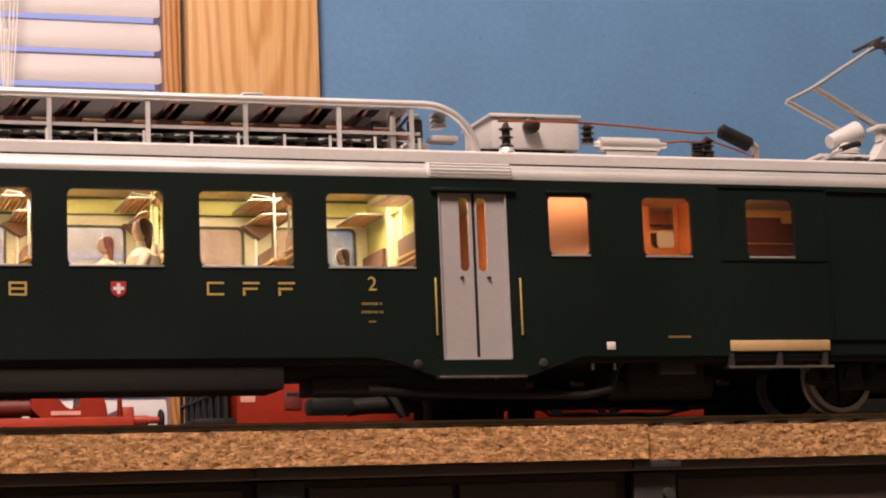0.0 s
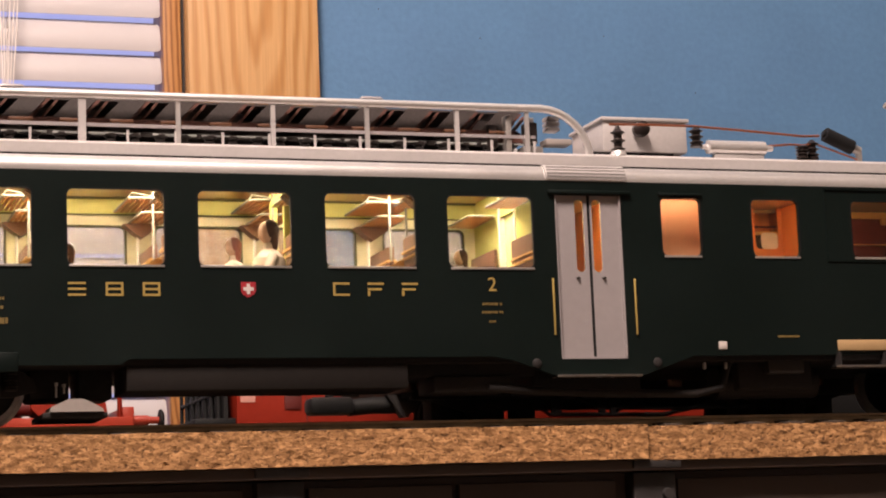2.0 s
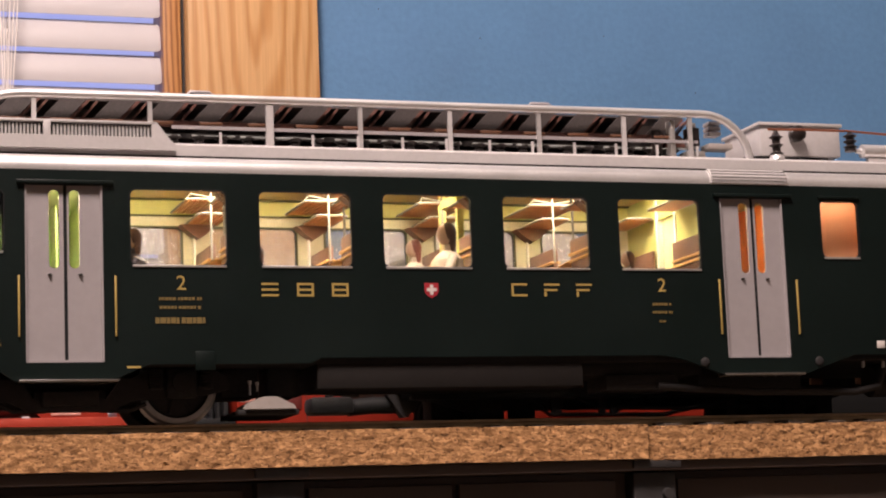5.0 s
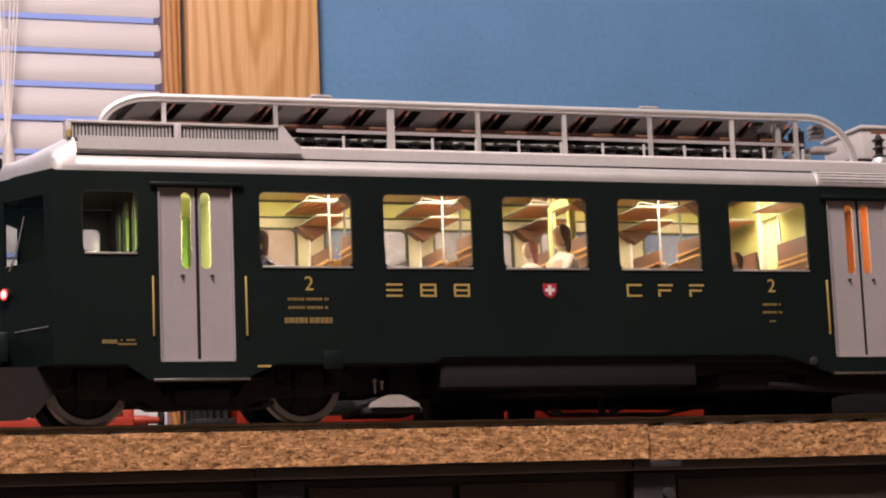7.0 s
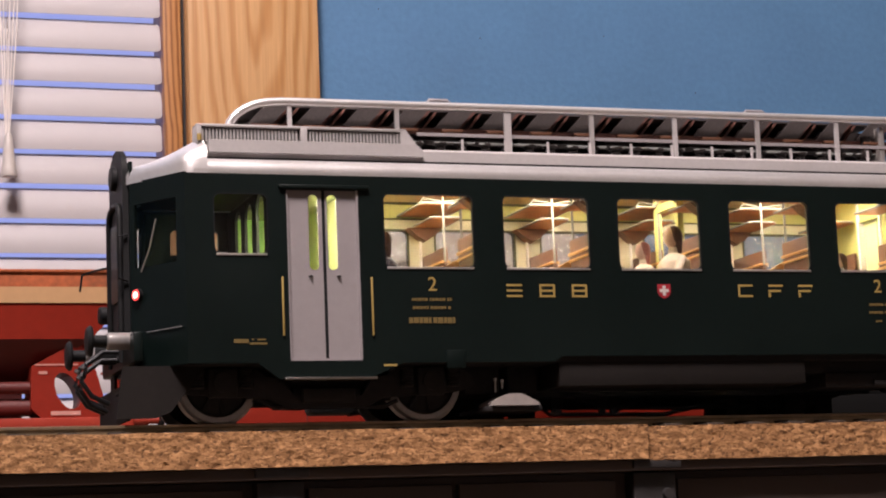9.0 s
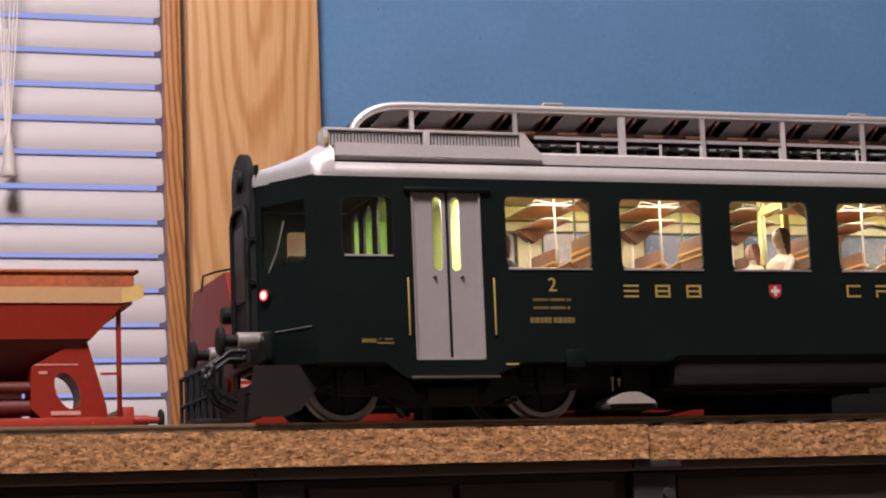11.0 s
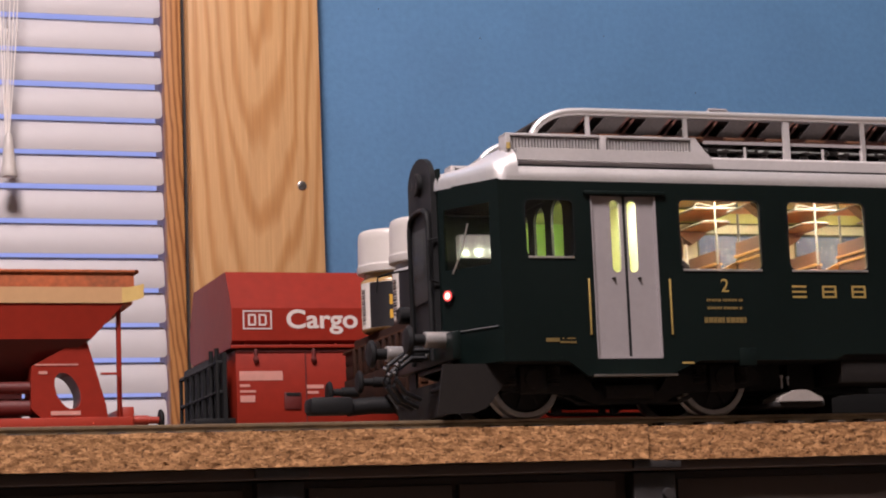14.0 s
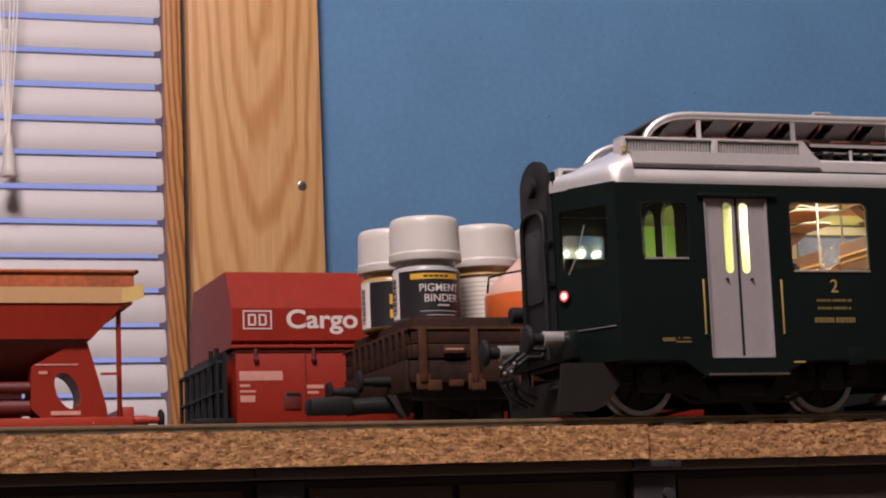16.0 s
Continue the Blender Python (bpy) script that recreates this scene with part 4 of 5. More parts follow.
            if not mirror:
                part("windscreen", G().loft(panel(0.15, 0.93, 63, 90, -0.9, -0.6)), DARKPANE, parent, "dark cab windscreen")
                if a[1] < 46:
                    part("wiper", G().tube([P(0.78, 61.5, 0.8), P(0.62, 70, 0.9), P(0.5, 82, 0.7)], 0.35, 6), TYRE, parent)
                    part("nose_handrail", G().tube([P(0.08, 37.2, 0.5), P(0.7, 36.8, 0.5)], 0.22, 6), TYRE, parent)
                lp = part("tail_lamp_housing", G().cyl(P(0.86, 52.4, -0.6), P(0.86, 52.4, 1.6), 2.7, 20), BLACK, parent)
                # glowing ring paints the red halo round the tail lamp
                part("lamp_rim", G().cyl(P(0.86, 52.4, 1.1), P(0.86, 52.4, 1.75), 2.3, 20), TAILHALO, lp, "glowing red ring painting the lamp's halo")
                part("tail_lamp", G().cyl(P(0.86, 52.4, 1.2), P(0.86, 52.4, 1.9), 1.5, 20), TAIL, lp, "lit red tail lamp")
        part("front_panel", G().box(min(X(-85), X(-83.6)), max(X(-85), X(-83.6)), 28, 64, nose_z0, 108), GREEN, parent)
        if mirror:
            return
        # the raised gangway frame with its round-topped plate
        pl = [(30, 24), (62, 24), (62, 104)] + [(46 + 16 * math.cos(radians(a)), 104 + 11.5 * math.sin(radians(a))) for a in range(10, 180, 17)] + [(30, 104)]
        part("gangway_plate", G().prism(pl, "X", -87.5, -85.1), BLACK, parent, "dark round-topped gangway plate")
        part("gangway_frame", G().tube([(-88.4, 33, 26), (-88.4, 33, 86), (-88.4, 34.5, 89.4), (-88.4, 38, 91.4), (-88.4, 46, 92.2), (-88.4, 54, 91.4), (-88.4, 57.5, 89.4), (-88.4, 59, 86), (-88.4, 59, 26)], 1.2, 10), BLACK, parent)
        part("gangway_door", G().prism(rounded(36, 56, 52, 84, 3), "X", -88.4, -87.4), GREEN, parent)
        part("door_window", G().prism(rounded(38.5, 53.5, 62, 82, 2.5), "X", -88.9, -88.3), DARKPANE, parent)
        hl = part("head_lamp", G().lathe([(5.0, -87), (5.0, -89.2), (4.4, -89.8)], (0, 46, 104), "X", 22), BLACK, parent, "unlit round head lamp")
        part("lens", G().lathe([(4.0, -89.6), (3.0, -90.6), (0.5, -91.0)], (0, 46, 104), "X", 18), PANE, hl)
        hl = part("head_lamp", G().lathe([(3.8, -85), (3.8, -90.5), (3.2, -91.2)], (0, 71, 50), "X", 20), BLACK, parent)
        part("mirror_rod", G().tube([(-86, 66, 70), (-92, 78, 70), (-96, 84, 69), (-97, 84, 62)], 0.5, 6), BLACK, parent)
        part("grab_loop", G().tube([(-86, 29, 78), (-90, 28, 77), (-90, 28, 60), (-86, 29, 59)], 0.6, 6), BLACK, parent)
        for k, (yy, zz) in enumerate(((38, 26), (42, 23), (50, 23), (55, 26))):
            part("brake_hose", G().tube([(-85, yy, zz + 5), (-95, yy, zz + 5), (-102, yy - 1, zz), (-104, yy - 1, zz - 7), (-100, yy - 1, zz - 13), (-93, yy, zz - 16)], 1.05, 10), HOSE, parent)
            part("hose_tap", G().cyl((-88, yy, zz + 6), (-88, yy - 3.5, zz + 6), 0.8, 10), TYRE, parent)
            part("hose_clamp", G().cyl((-102.6, yy - 1, zz - 1), (-103.4, yy - 1, zz - 2.0), 1.45, 12), BENCHSTEEL, parent)
        part("draw_hook", G().box(-97, -85, 44.5, 47.5, 29, 34, 0.8), BLACK, parent)
        for yy in (22, 70):
            part("corner_step", G().box(-92, -84, yy - 6, yy + 6, 12, 13.5, 0.3).box(-86, -84.8, yy - 5, yy + 5, 13, 24), BLACK, parent)
        part("buffer_beam", G().box(-88, -84, 8, 84, 24, 36, 1), GREEN, parent)
        for yy in (18.6, 73.4):
            bf = part("buffer", G().lathe([(3.0, -83.5), (3.5, -84.2), (3.5, -96.4), (3.1, -96.8), (0.5, -96.8)], (0, yy, 33.2), "X", 24), BARREL, parent, "bright metal buffer barrel")
            part("buffer_plunger", G().cyl((-96.7, yy, 33.2), (-102.6, yy, 33.2), 2.5, 18), BLACK, bf)
            part("buffer_disc", G().lathe([(1.0, -102.2), (5.8, -102.6), (6.3, -103.4), (5.2, -104.8), (0.5, -105.4)], (0, yy, 33.2), "X", 28), BLACK, bf)
        part("snow_plough", G().prism([(-58.5, 22.2), (-73.5, 4.0), (-79, 1.8), (-95, 1.5), (-92, 22.2)], "Y", 9, 11).prism([(11, 16), (81, 16), (79, 1.5), (13, 1.5)], "X", -90, -88.5), CASE, parent)
    nose(c, False)
    nose(c, True)

    # roof: rounded silver shoulders, grey fascia and deck, dipping to the nose
    half = [(0.0, 98.5), (-0.3, 100.0), (0.4, 102.4), (1.8, 104.2), (4.0, 105.2), (5.6, 105.4)]
    def ring(x, inset, zk, pts):
        full = [(y, z) for y, z in pts] + [(92 - y, z) for y, z in reversed(pts)]
        return [(x, 46 + (y - 46) * inset, 98.5 + (z - 98.5) * zk) for y, z in full]
    rings = [ring(-64, 1, 1, half), ring(ENDX - 24, 1, 1, half), ring(ENDX - 10, 0.55, 1, half), ring(ENDX - 6, 0.4, 0.6, half)]
    part("roof_shoulder", G().shell(rings), SILVER, c, "glossy silver roof shoulder")
    deck = [(5.8, 105.0), (5.8, 110.6), (7.0, 111.4), (14, 113.2), (30, 115.6), (46, 116.4)]
    part("roof_deck", G().loft([ring(-60, 1, 1, deck), ring(ENDX - 36, 1, 1, deck)]), GREY_ROOF, c, "grey roof deck")
    # proud black strip paints the shade line of a groove along the roof
    part("groove_shade_strip", G().box(-58, ENDX - 40, 5.0, 6.2, 104.9, 106.2), BLACK, c)
    dome = []
    for x, hw, top in ((-58.5, 46.2, 116.4), (-61, 46.2, 114.9), (-64, 46.2, 113.0), (-66.5, 45.8, 111.6), (-69, 43.6, 110.4), (-72, 39.0, 109.2), (-75, 34.2, 108.2), (-78, 29.4, 107.4), (-81, 24.6, 106.8), (-83.5, 20.6, 106.4), (-85, 18.2, 105.8), (-86, 16.8, 104.0)):
        sec = []
        for k in range(17):
            a = radians(180 * k / 16)
            cy = math.copysign(abs(math.cos(a)) ** 0.42, math.cos(a))
            sec.append((x, 46 - hw * cy, 98.5 + (top - 98.5) * math.sin(a) ** 0.62))
        dome.append(sec)
    roof_end = part("roof_end", G().loft(dome), SILVER, c, "smooth silver roof end curving down to the nose")
    roof_end.data.set_sharp_from_angle(angle=radians(70))
    for x0, x1 in ((266.5, 303.5),):
        g = G().prism([(-0.7, 99.0), (-0.9, 100.4), (-0.2, 102.8), (1.4, 104.8), (3.6, 105.8), (4.2, 105.0), (2, 103), (0.6, 99.0)], "X", x0, x1)
        part("louvre_panel", g, GREY_ROOF, c, "grey perforated vent strip in the eaves")
        g = G()
        for i in range(36):
            for k in range(4):
                yy, zz = ((-0.95, 99.8), (-0.85, 101.2), (-0.3, 102.7), (0.7, 104.1))[k]
                g.box(x0 + 1 + i, x0 + 1.55 + i, yy, yy + 0.25, zz, zz + 0.7)
        part("perforation", g, BROWNGREY, c)["kind"] = "stuff"

    # side radiators over the cab
    for ya, s in ((6.0, 1), (86.0, -1)):
        def yy(a, b):
            return (min(ya + s * a, ya + s * b), max(ya + s * a, ya + s * b))
        g = G().prism([(-57, 108), (33.5, 108), (33.5, 110.6), (30.6, 113.2), (-57, 113.2)], "Y", *yy(-2.4, 8))
        part("radiator_base", g, GREY_ROOF, c)
        g = G().box(-61.5, -59.4, *yy(-0.8, 8), 110.6, 119.4, 0.2).box(-61.5, 26, *yy(-0.8, 8), 118.7, 119.8, 0.2).box(-18.4, -15.6, *yy(-1.2, 4), 110.6, 119, 0.2).prism([(24.4, 110.6), (33.5, 110.6), (26.4, 119.8), (24.4, 119.8)], "Y", *yy(-0.8, 8))
        part("radiator_frame", g, GREY_ROOF, c)
        part("radiator_back", G().box(-59.4, 24.4, *yy(1.6, 2.0), 112.6, 118.7), BROWNGREY, c)
        fin = mesh_of("radiator_fin", G().box(-0.4, 0.4, *yy(0.1, 1.7), 112.8, 118.1), SILVER)
        for i in range(58):
            x = -58.8 + i * 1.44
            if not -19 < x < -15.2:
                o = new("radiator_fin", fin)
                o.parent, o.location.x = c, x * 0.001
        part("radiator_valve", G().cyl((-60.5, ya - s * 1.0, 112.8), (-60.5, ya - s * 1.0, 115.4), 1.0, 10), GOLD, c)

    # pipe rails round the resistor banks
    for y in (11.9, 80.1):
        pts = [(-50, y, 116)]
        for k in range(9):
            a = radians(180 - 10 * k)
            pts.append((-26.5 + 21 * math.cos(a), y, 117 + 14.2 * math.sin(a)))
        pts += [(-24, y, 131.4), (60, y, 131.7), (150, y, 131.8), (262, y, 132.0)]
        for k in range(9):
            a = radians(90 - 11 * k)
            pts.append((270 + 22.6 * math.cos(a), y, 110.5 + 21.6 * math.sin(a)))
        pts[0] = (-48.5, y, 114)
        part("pipe_rail", G().tube(pts, 1.75, 12), SILVER, c, "bent silver pipe rail along the roof")
        for k, x in enumerate((-21.2, 25.1, 74.5, 113.2, 152.6, 192.8, 232.4, 264)):
            w2 = 1.5 if x == 74.5 else 0.9
            part("rail_post", G().box(x - w2, x + w2, y - 0.7, y + 0.7, 112.0, 131.2), SILVER if k % 2 else GREY_ROOF, c)
        part("lower_rail", G().box(34, 268, y + (0.6 if y < 46 else -1.2), y + (1.2 if y < 46 else -0.6), 118.9, 120.3), DOOR_GREY, c)
        for i in range(12):
            x = 54 + i * 19.4
            part("rail_stub", G().box(x - 0.5, x + 0.5, y + 0.2, y + 1.0, 112.2, 117.8), GREY_ROOF, c)
    # resistor banks: leaning grids above a brown insulating bar, porcelain below
    grid = mesh_of("resistor_grid", G().prism([(0, 122.6), (10.5, 122.6), (19.0, 131.6), (8.5, 131.6)], "Y", 17.6, 18.4), RESIST)
    web = mesh_of("resistor_web", G().prism([(10.6, 122.6), (12.2, 122.6), (20.6, 131.4), (19.0, 131.4)], "Y", 20, 27).prism([(15.4, 122.6), (16.6, 122.6), (24, 131.4), (22.8, 131.4)], "Y", 22, 28), RESBROWN)
    inner = mesh_of("resistor_grid", G().prism([(3, 121), (15, 121), (21, 129.8), (9, 129.8)], "Y", 30, 31), RESIST)
    insul = mesh_of("insulating_bar", G().box(3.2, 12.6, 14.6, 17.2, 121.3, 122.5, 0.3), SEAT)
    knob = mesh_of("porcelain_foot", G().lathe([(1.8, 112.6), (2.4, 113.4), (1.7, 114.0), (2.6, 114.8), (3.4, 115.2), (3.4, 115.8), (1.0, 116.1)], (0, 20, 0), n=14), INSUL)
    for i in range(15):
        x = -38 + i * 20.2
        for me, dy in ((grid, 0.0), (web, 0.0), (inner, 0.0), (inner, 14.0), (insul, 0.0)):
            o = new(me.name.split(".")[0], me)
            o.parent, o.location = c, (x * 0.001, dy * 0.001, 0)
        for dx in (4.0, 13.5):
            o = new("porcelain_foot", knob)
            o.parent, o.location = c, ((x + dx) * 0.001, 0, 0.0016)
        # pale strips paint the bright reflective edges of the porcelain
        part("porcelain_glint", G().box(x + 0.5, x + 15.5 + 3 * (i % 3), 17.0, 18.6, 117.1 - 0.3 * (i % 2), 117.6, 0.1), PALEGREY, c)
    part("insulating_rail", G().box(-36, 262, 17.0, 19.2, 120.9, 123.2, 0.3), RESBROWN, c, "red-brown insulating rail")
    part("cover_strip", G().box(-36, 258, 22, 68, 131.5, 132.3), RESIST, c)
    part("resistor_tray", G().box(-36, 264, 24, 72, 117.5, 119.5), BROWNGREY, c)
    part("resistor_backing", G().box(-34, 258, 50, 51, 116.5, 131.4), RESIST, c)
    for x in (48.9, 199.7):
        part("lifting_loop", G().tube([(x - 5.4, 27, 131), (x - 5.2, 27, 136.4), (x - 4.0, 27, 137.6), (x + 4.0, 27, 137.6), (x + 5.2, 27, 136.4), (x + 5.4, 27, 131)], 0.9, 8), DOOR_GREY, c, "grey lifting loop on the roof")
    # switchgear at the end of the banks
    for bx in ((255, 257.4, 13, 24, 112, 129), (263, 272, 14, 22, 113, 116), (264, 270, 15, 21, 117.5, 119.5), (265, 270, 15, 21, 121, 123.5), (266, 269, 16, 20, 124.5, 129)):
        part("relay", G().box(*bx, 0.3), TYRE, c)
    part("contactor", G().box(264.3, 269.6, 14, 20, 118.2, 126.4, 0.4), INSUL, c, "dark brown contactor block")
    part("arc_shield", G().prism([(254.4, 118), (264.1, 118), (262.7, 122.4), (255.1, 121.2)], "Y", 17, 24), RESBROWN, c)
    for z in (123.3, 125.6, 127.9):
        part("relay", G().box(274.7, 280.4, 14.5, 21, z, z + 1.7, 0.3), BARREL, c)
    part("relay_tray", G().box(273.6, 285.2, 13.5, 22, 117.2, 119.5, 0.2), TANKGREY, c)
    part("relay_pole", G().cyl((267, 18, 113), (267, 18, 128), 1.6), INSUL, c)
    part("relay_coil", G().cyl((250, 17, 115), (250, 17, 125), 2.4, 12), INSUL, c)
    part("deflector", G().prism([(238, 118), (262, 118), (254, 130), (243, 130)], "Y", 30, 31), GREY_ROOF, c)
    # equipment box, insulators, copper bars
    b = part("equipment_box", G().box(303.5, 344, 22, 58, 116.5, 131.0, 0.8).box(302.5, 345, 21, 59, 130.2, 131.8, 0.4), GREY_ROOF, c, "grey metal roof equipment box")
    part("box_foot", G().box(298, 338, 24, 56, 114, 116.5), BLACK, b)
    def insulator(x, y, z0, h):
        prof = [(2.8, z0), (2.8, z0 + 1)]
        for k in range(3):
            zz = z0 + 1.2 + k * (h - 1.5) / 3
            prof += [(1.9, zz), (3.3, zz + 0.9), (1.8, zz + 1.8)]
        part("insulator", G().lathe(prof + [(0.8, z0 + h)], (x, y, 0), n=14), INSUL, c, "dark ribbed insulator")
    insulator(306.5, 13, 113.4, 12.5)
    part("insulator_foot", G().lathe([(3.6, 112.5), (3.2, 114.2), (2.2, 115.0)], (306.5, 13, 0), n=14), SILVER, c)
    insulator(344.5, 14, 117.6, 9)
    insulator(402, 15, 113.6, 9)
    insulator(396, 13, 113.4, 6)
    part("bushing", G().lathe([(1.5, 21.8), (3.4, 21), (3.6, 18.8), (2.6, 18), (3.4, 16.6), (1.4, 15.6)], (320.5, 0, 126), "Y", 16), INSUL, c)
    part("copper_bar", G().tube([(303, 13, 126.4), (320, 14, 127), (344, 14, 127), (372, 14.5, 125.6), (398, 15, 124.2), (406, 15, 124.6)], 0.55, 8), COPPER, c)
    part("copper_bar", G().tube([(379, 13, 118.8), (390, 13, 119.8), (397, 13, 119.6), (404, 14, 121)], 0.5, 8), COPPER, c)
    part("copper_bar", G().tube([(405, 15, 120.5), (418, 14, 116), (424, 14, 114)], 0.45, 8), COPPER, c)
    part("fuse_tube", G().lathe([(1, 346.5), (1.4, 349), (3.1, 349.4), (3.1, 377), (1.6, 377.6), (1.2, 381)], (0, 13, 117.6), "X", 18), SILVER, c, "silver roof fuse tube")
    part("fuse_bracket", G().box(352, 376, 11.5, 14.5, 112.4, 114.6, 0.2), GREY_ROOF, c)
    part("resistor_rod", G().cyl((408.5, 14, 125.2), (422, 14, 119.4), 3.3, 16).cyl((407.5, 14, 125.6), (408.5, 14, 125.2), 1.6), BLACK, c, "black ribbed resistor rod")
    part("rod_clip", G().cyl((422, 14, 119.4), (425.5, 14, 117.8), 2.0, 12).box(424, 426, 12.5, 15.5, 112.8, 118.5, 0.2), TYRE, c)
    # pantograph, half raised
    part("pantograph_arm", G().tube([(486, 40, 131.5), (456, 40, 146.1)], 1.5, 8), TYRE, c)
    part("pantograph_arm", G().tube([(505, 40, 134.5), (470.7, 40, 153.3)], 1.5, 8), TYRE, c)
    for y in (39, 42.5):
        part("pantograph_arm", G().tube([(456, 40, 146.1), (470.7, y, 153.3), (503.7, y, 173.6)], 0.75, 8), TYRE, c)
    part("pantograph_base", G().box(464, 545, 26, 70, 117.4, 119.0, 0.4).cyl((476, 38, 127), (492, 40, 132.5), 3.2, 18, 5.4).lathe([(6.4, 121), (6.8, 122.6), (3.2, 126.5), (1, 127)], (484, 38, 0), n=20).prism([(489, 116), (520, 116), (520, 125), (495, 125)], "Y", 20, 30).box(494, 498, 22, 28, 125, 131).box(492, 520, 20, 32, 130.4, 132.4, 0.5), GREY_ROOF, c)
    for x in (482, 536):
        for y in (24, 68):
            part("pantograph_insulator", G().lathe([(2.5, 112), (3.2, 113.4), (2.2, 114.6), (3.0, 115.8), (2, 117)], (x, y, 0), n=14), INSUL, c)
    part("pantograph_head", G().box(505, 507, 34, 62, 176.6, 178, 0.4).box(512, 514, 34, 62, 176.6, 178, 0.4).box(503, 516, 38, 42, 173.4, 176.4, 0.5).tube([(505, 36, 177), (507, 36, 172), (509, 36, 168.6)], 0.6, 6), BENCHSTEEL, c, "dark pantograph head")
    part("earth_cable", G().tube([(458, 16, 113), (466, 17, 117), (474, 18, 121), (482, 20, 123)], 0.7, 8), TYRE, c)
    part("cable_sleeve", G().tube([(470, 17.5, 119.4), (476, 19, 121.6), (481, 20, 122.6)], 1.3, 8), BLACK, c)

    # under the floor
    part("equipment_case", G().box(89, 203.5, 2.2, 33, 12.0, 23.9, 0.2), CASE, c, "dark brown underfloor equipment case")
    part("cable_trough", G().box(203, 262, 10, 36, 17, 24, 0.6).box(216.5, 250, 8, 30, 10.5, 17, 0.8), DARK, c)
    part("air_tank", G().prism([(59.6, 4.4), (80.4, 4.4), (79.6, 5.8), (73.8, 8.8), (72.2, 9.3), (67.4, 9.3), (66, 9.0), (60.2, 6.4)], "Y", 4, 22), TANKGREY, c, "pale grey underfloor tank")
    part("underfloor_pipe", G().tube([(240, 8, 12), (262, 8, 10.5), (290, 9, 9.2), (335, 9, 8.6), (347, 9, 11), (351, 9, 22)], 1.8, 10), DARK, c)
    part("tank_tray", G().box(57, 82, 6, 40, 2.2, 4.3, 0.4), DARK, c)
    part("brake_cylinder", G().box(54, 69.5, 22, 44, 10.5, 23, 1.0), DARK, c)
    part("battery_box", G().box(73, 86.5, 22, 44, 10.5, 23, 1.0), DARK, c)
    part("transformer", G().box(262, 312, 14, 42, 10.5, 22, 1.5), DARK, c)
    part("compressor", G().box(356, 392, 10, 40, 10, 24, 1.5).cyl((350, 22, 14), (398, 22, 14), 7, 18), DARK, c)
    part("junction_box", G().box(368, 385, 4, 9, 16.5, 24, 0.5), BROWNGREY, c)
    for x in (336.5, 346.5):
        part("valve_tap", G().box(x, x + 1.1, 3, 4.6, 18.6, 21.4, 0.2), TYRE, c)
    part("footboard", G().box(397.5, 448, -2.4, 5, 18.2, 19.4, 0.3), STEEL, c, "bright footboard under the baggage door")
    for x in (399, 422, 444):
        part("footboard_bracket", G().box(x, x + 1.6, -1.6, 4, 19.2, 25), DARK, c)
    part("destination_board", G().box(399.8, 447.4, -1.0, 0.4, 25.8, 30.4, 0.25), TAN, c, "tan board along the lower side")
    part("white_tab", G().box(342.6, 346.4, -0.5, 0.3, 26.7, 30.0, 0.2), PRINT, c)
    part("baggage_door", G().box(397.6, 450.5, -0.7, 0.1, 97.0, 97.8).box(449.6, 450.4, -0.6, 0.2, 30, 97).box(397.8, 398.4, -0.4, 0.2, 65, 97).box(398, 450, -0.5, 0.2, 65.0, 65.6).box(448, 560, -1.1, 0.2, 30.4, 31.4).box(450.5, 560, -1.1, 0.2, 96, 97.2), GREEN, c, "sliding baggage door outline")
    g = G().box(319 - 1, 338.4, -1.1, 0.2, 92.9, 94.0, 0.3)
    part("window_hood", g, GREEN, c)
    for bx, wx in ((-8.1, 35.5), (507, 550.5)):
        x0, x1 = bx - 60, bx + 60
        bg = part("bogie", G().prism([(x0 + 6, 16), (bx - 20, 18), (bx - 14, 10), (bx + 14, 10), (bx + 20, 18), (x1 - 6, 16), (x1 - 8, 11), (bx + 24, 9), (bx + 16, 5), (bx - 16, 5), (bx - 24, 9), (x0 + 8, 11)], "Y", 13, 17), DARK, c)
        for s in (-43.8, 43.8):
            part("axle_box", G().box(bx + s - 6, bx + s + 6, 10.5, 14, 9.5, 21.5, 1.2).cyl((bx + s, 8.8, 15.6), (bx + s, 11, 15.6), 4, 16), DARK, bg)
            hump = [(bx + s + 20 * math.cos(radians(a)), 15.0 + 8.6 * math.sin(radians(a))) for a in range(0, 181, 20)]
            part("side_frame", G().prism([(bx + s - 20, 13.2), (bx + s - 11, 11.0), (bx + s + 11, 11.0), (bx + s + 20, 13.2)] + hump, "Y", 14.2, 16.4), DARK, bg)
            for k in (-10, 10):
                part("coil_spring", G().lathe([(3.0, 13.2 + 0.6 * i) if i % 2 else (2.3, 13.2 + 0.6 * i) for i in range(14)], (bx + s + k, 12.6, 0), n=12), DARK, bg)
        part("traction_motor", G().box(bx - 32, bx + 32, 21, 52, 8.5, 24, 2).cyl((bx - 14, 18, 10), (bx + 14, 18, 10), 4.5, 14), DARK, bg)
        part("bogie_spring", G().box(bx - 11, bx + 11, 10.5, 14, 7, 13, 1), DARK, bg)
    # bright rods added to paint small vertical glints under the floor
    for x, z0, z1 in ((62.4, 10.2, 15.4), (65.4, 11.7, 14.8)):
        part("glint_rod", G().cyl((x, 8, z0), (x, 8, z1), 0.45, 8).cyl((x, 8, z1 - 0.6), (x, 8, z1 + 0.6), 0.8, 8), TYRE, c)
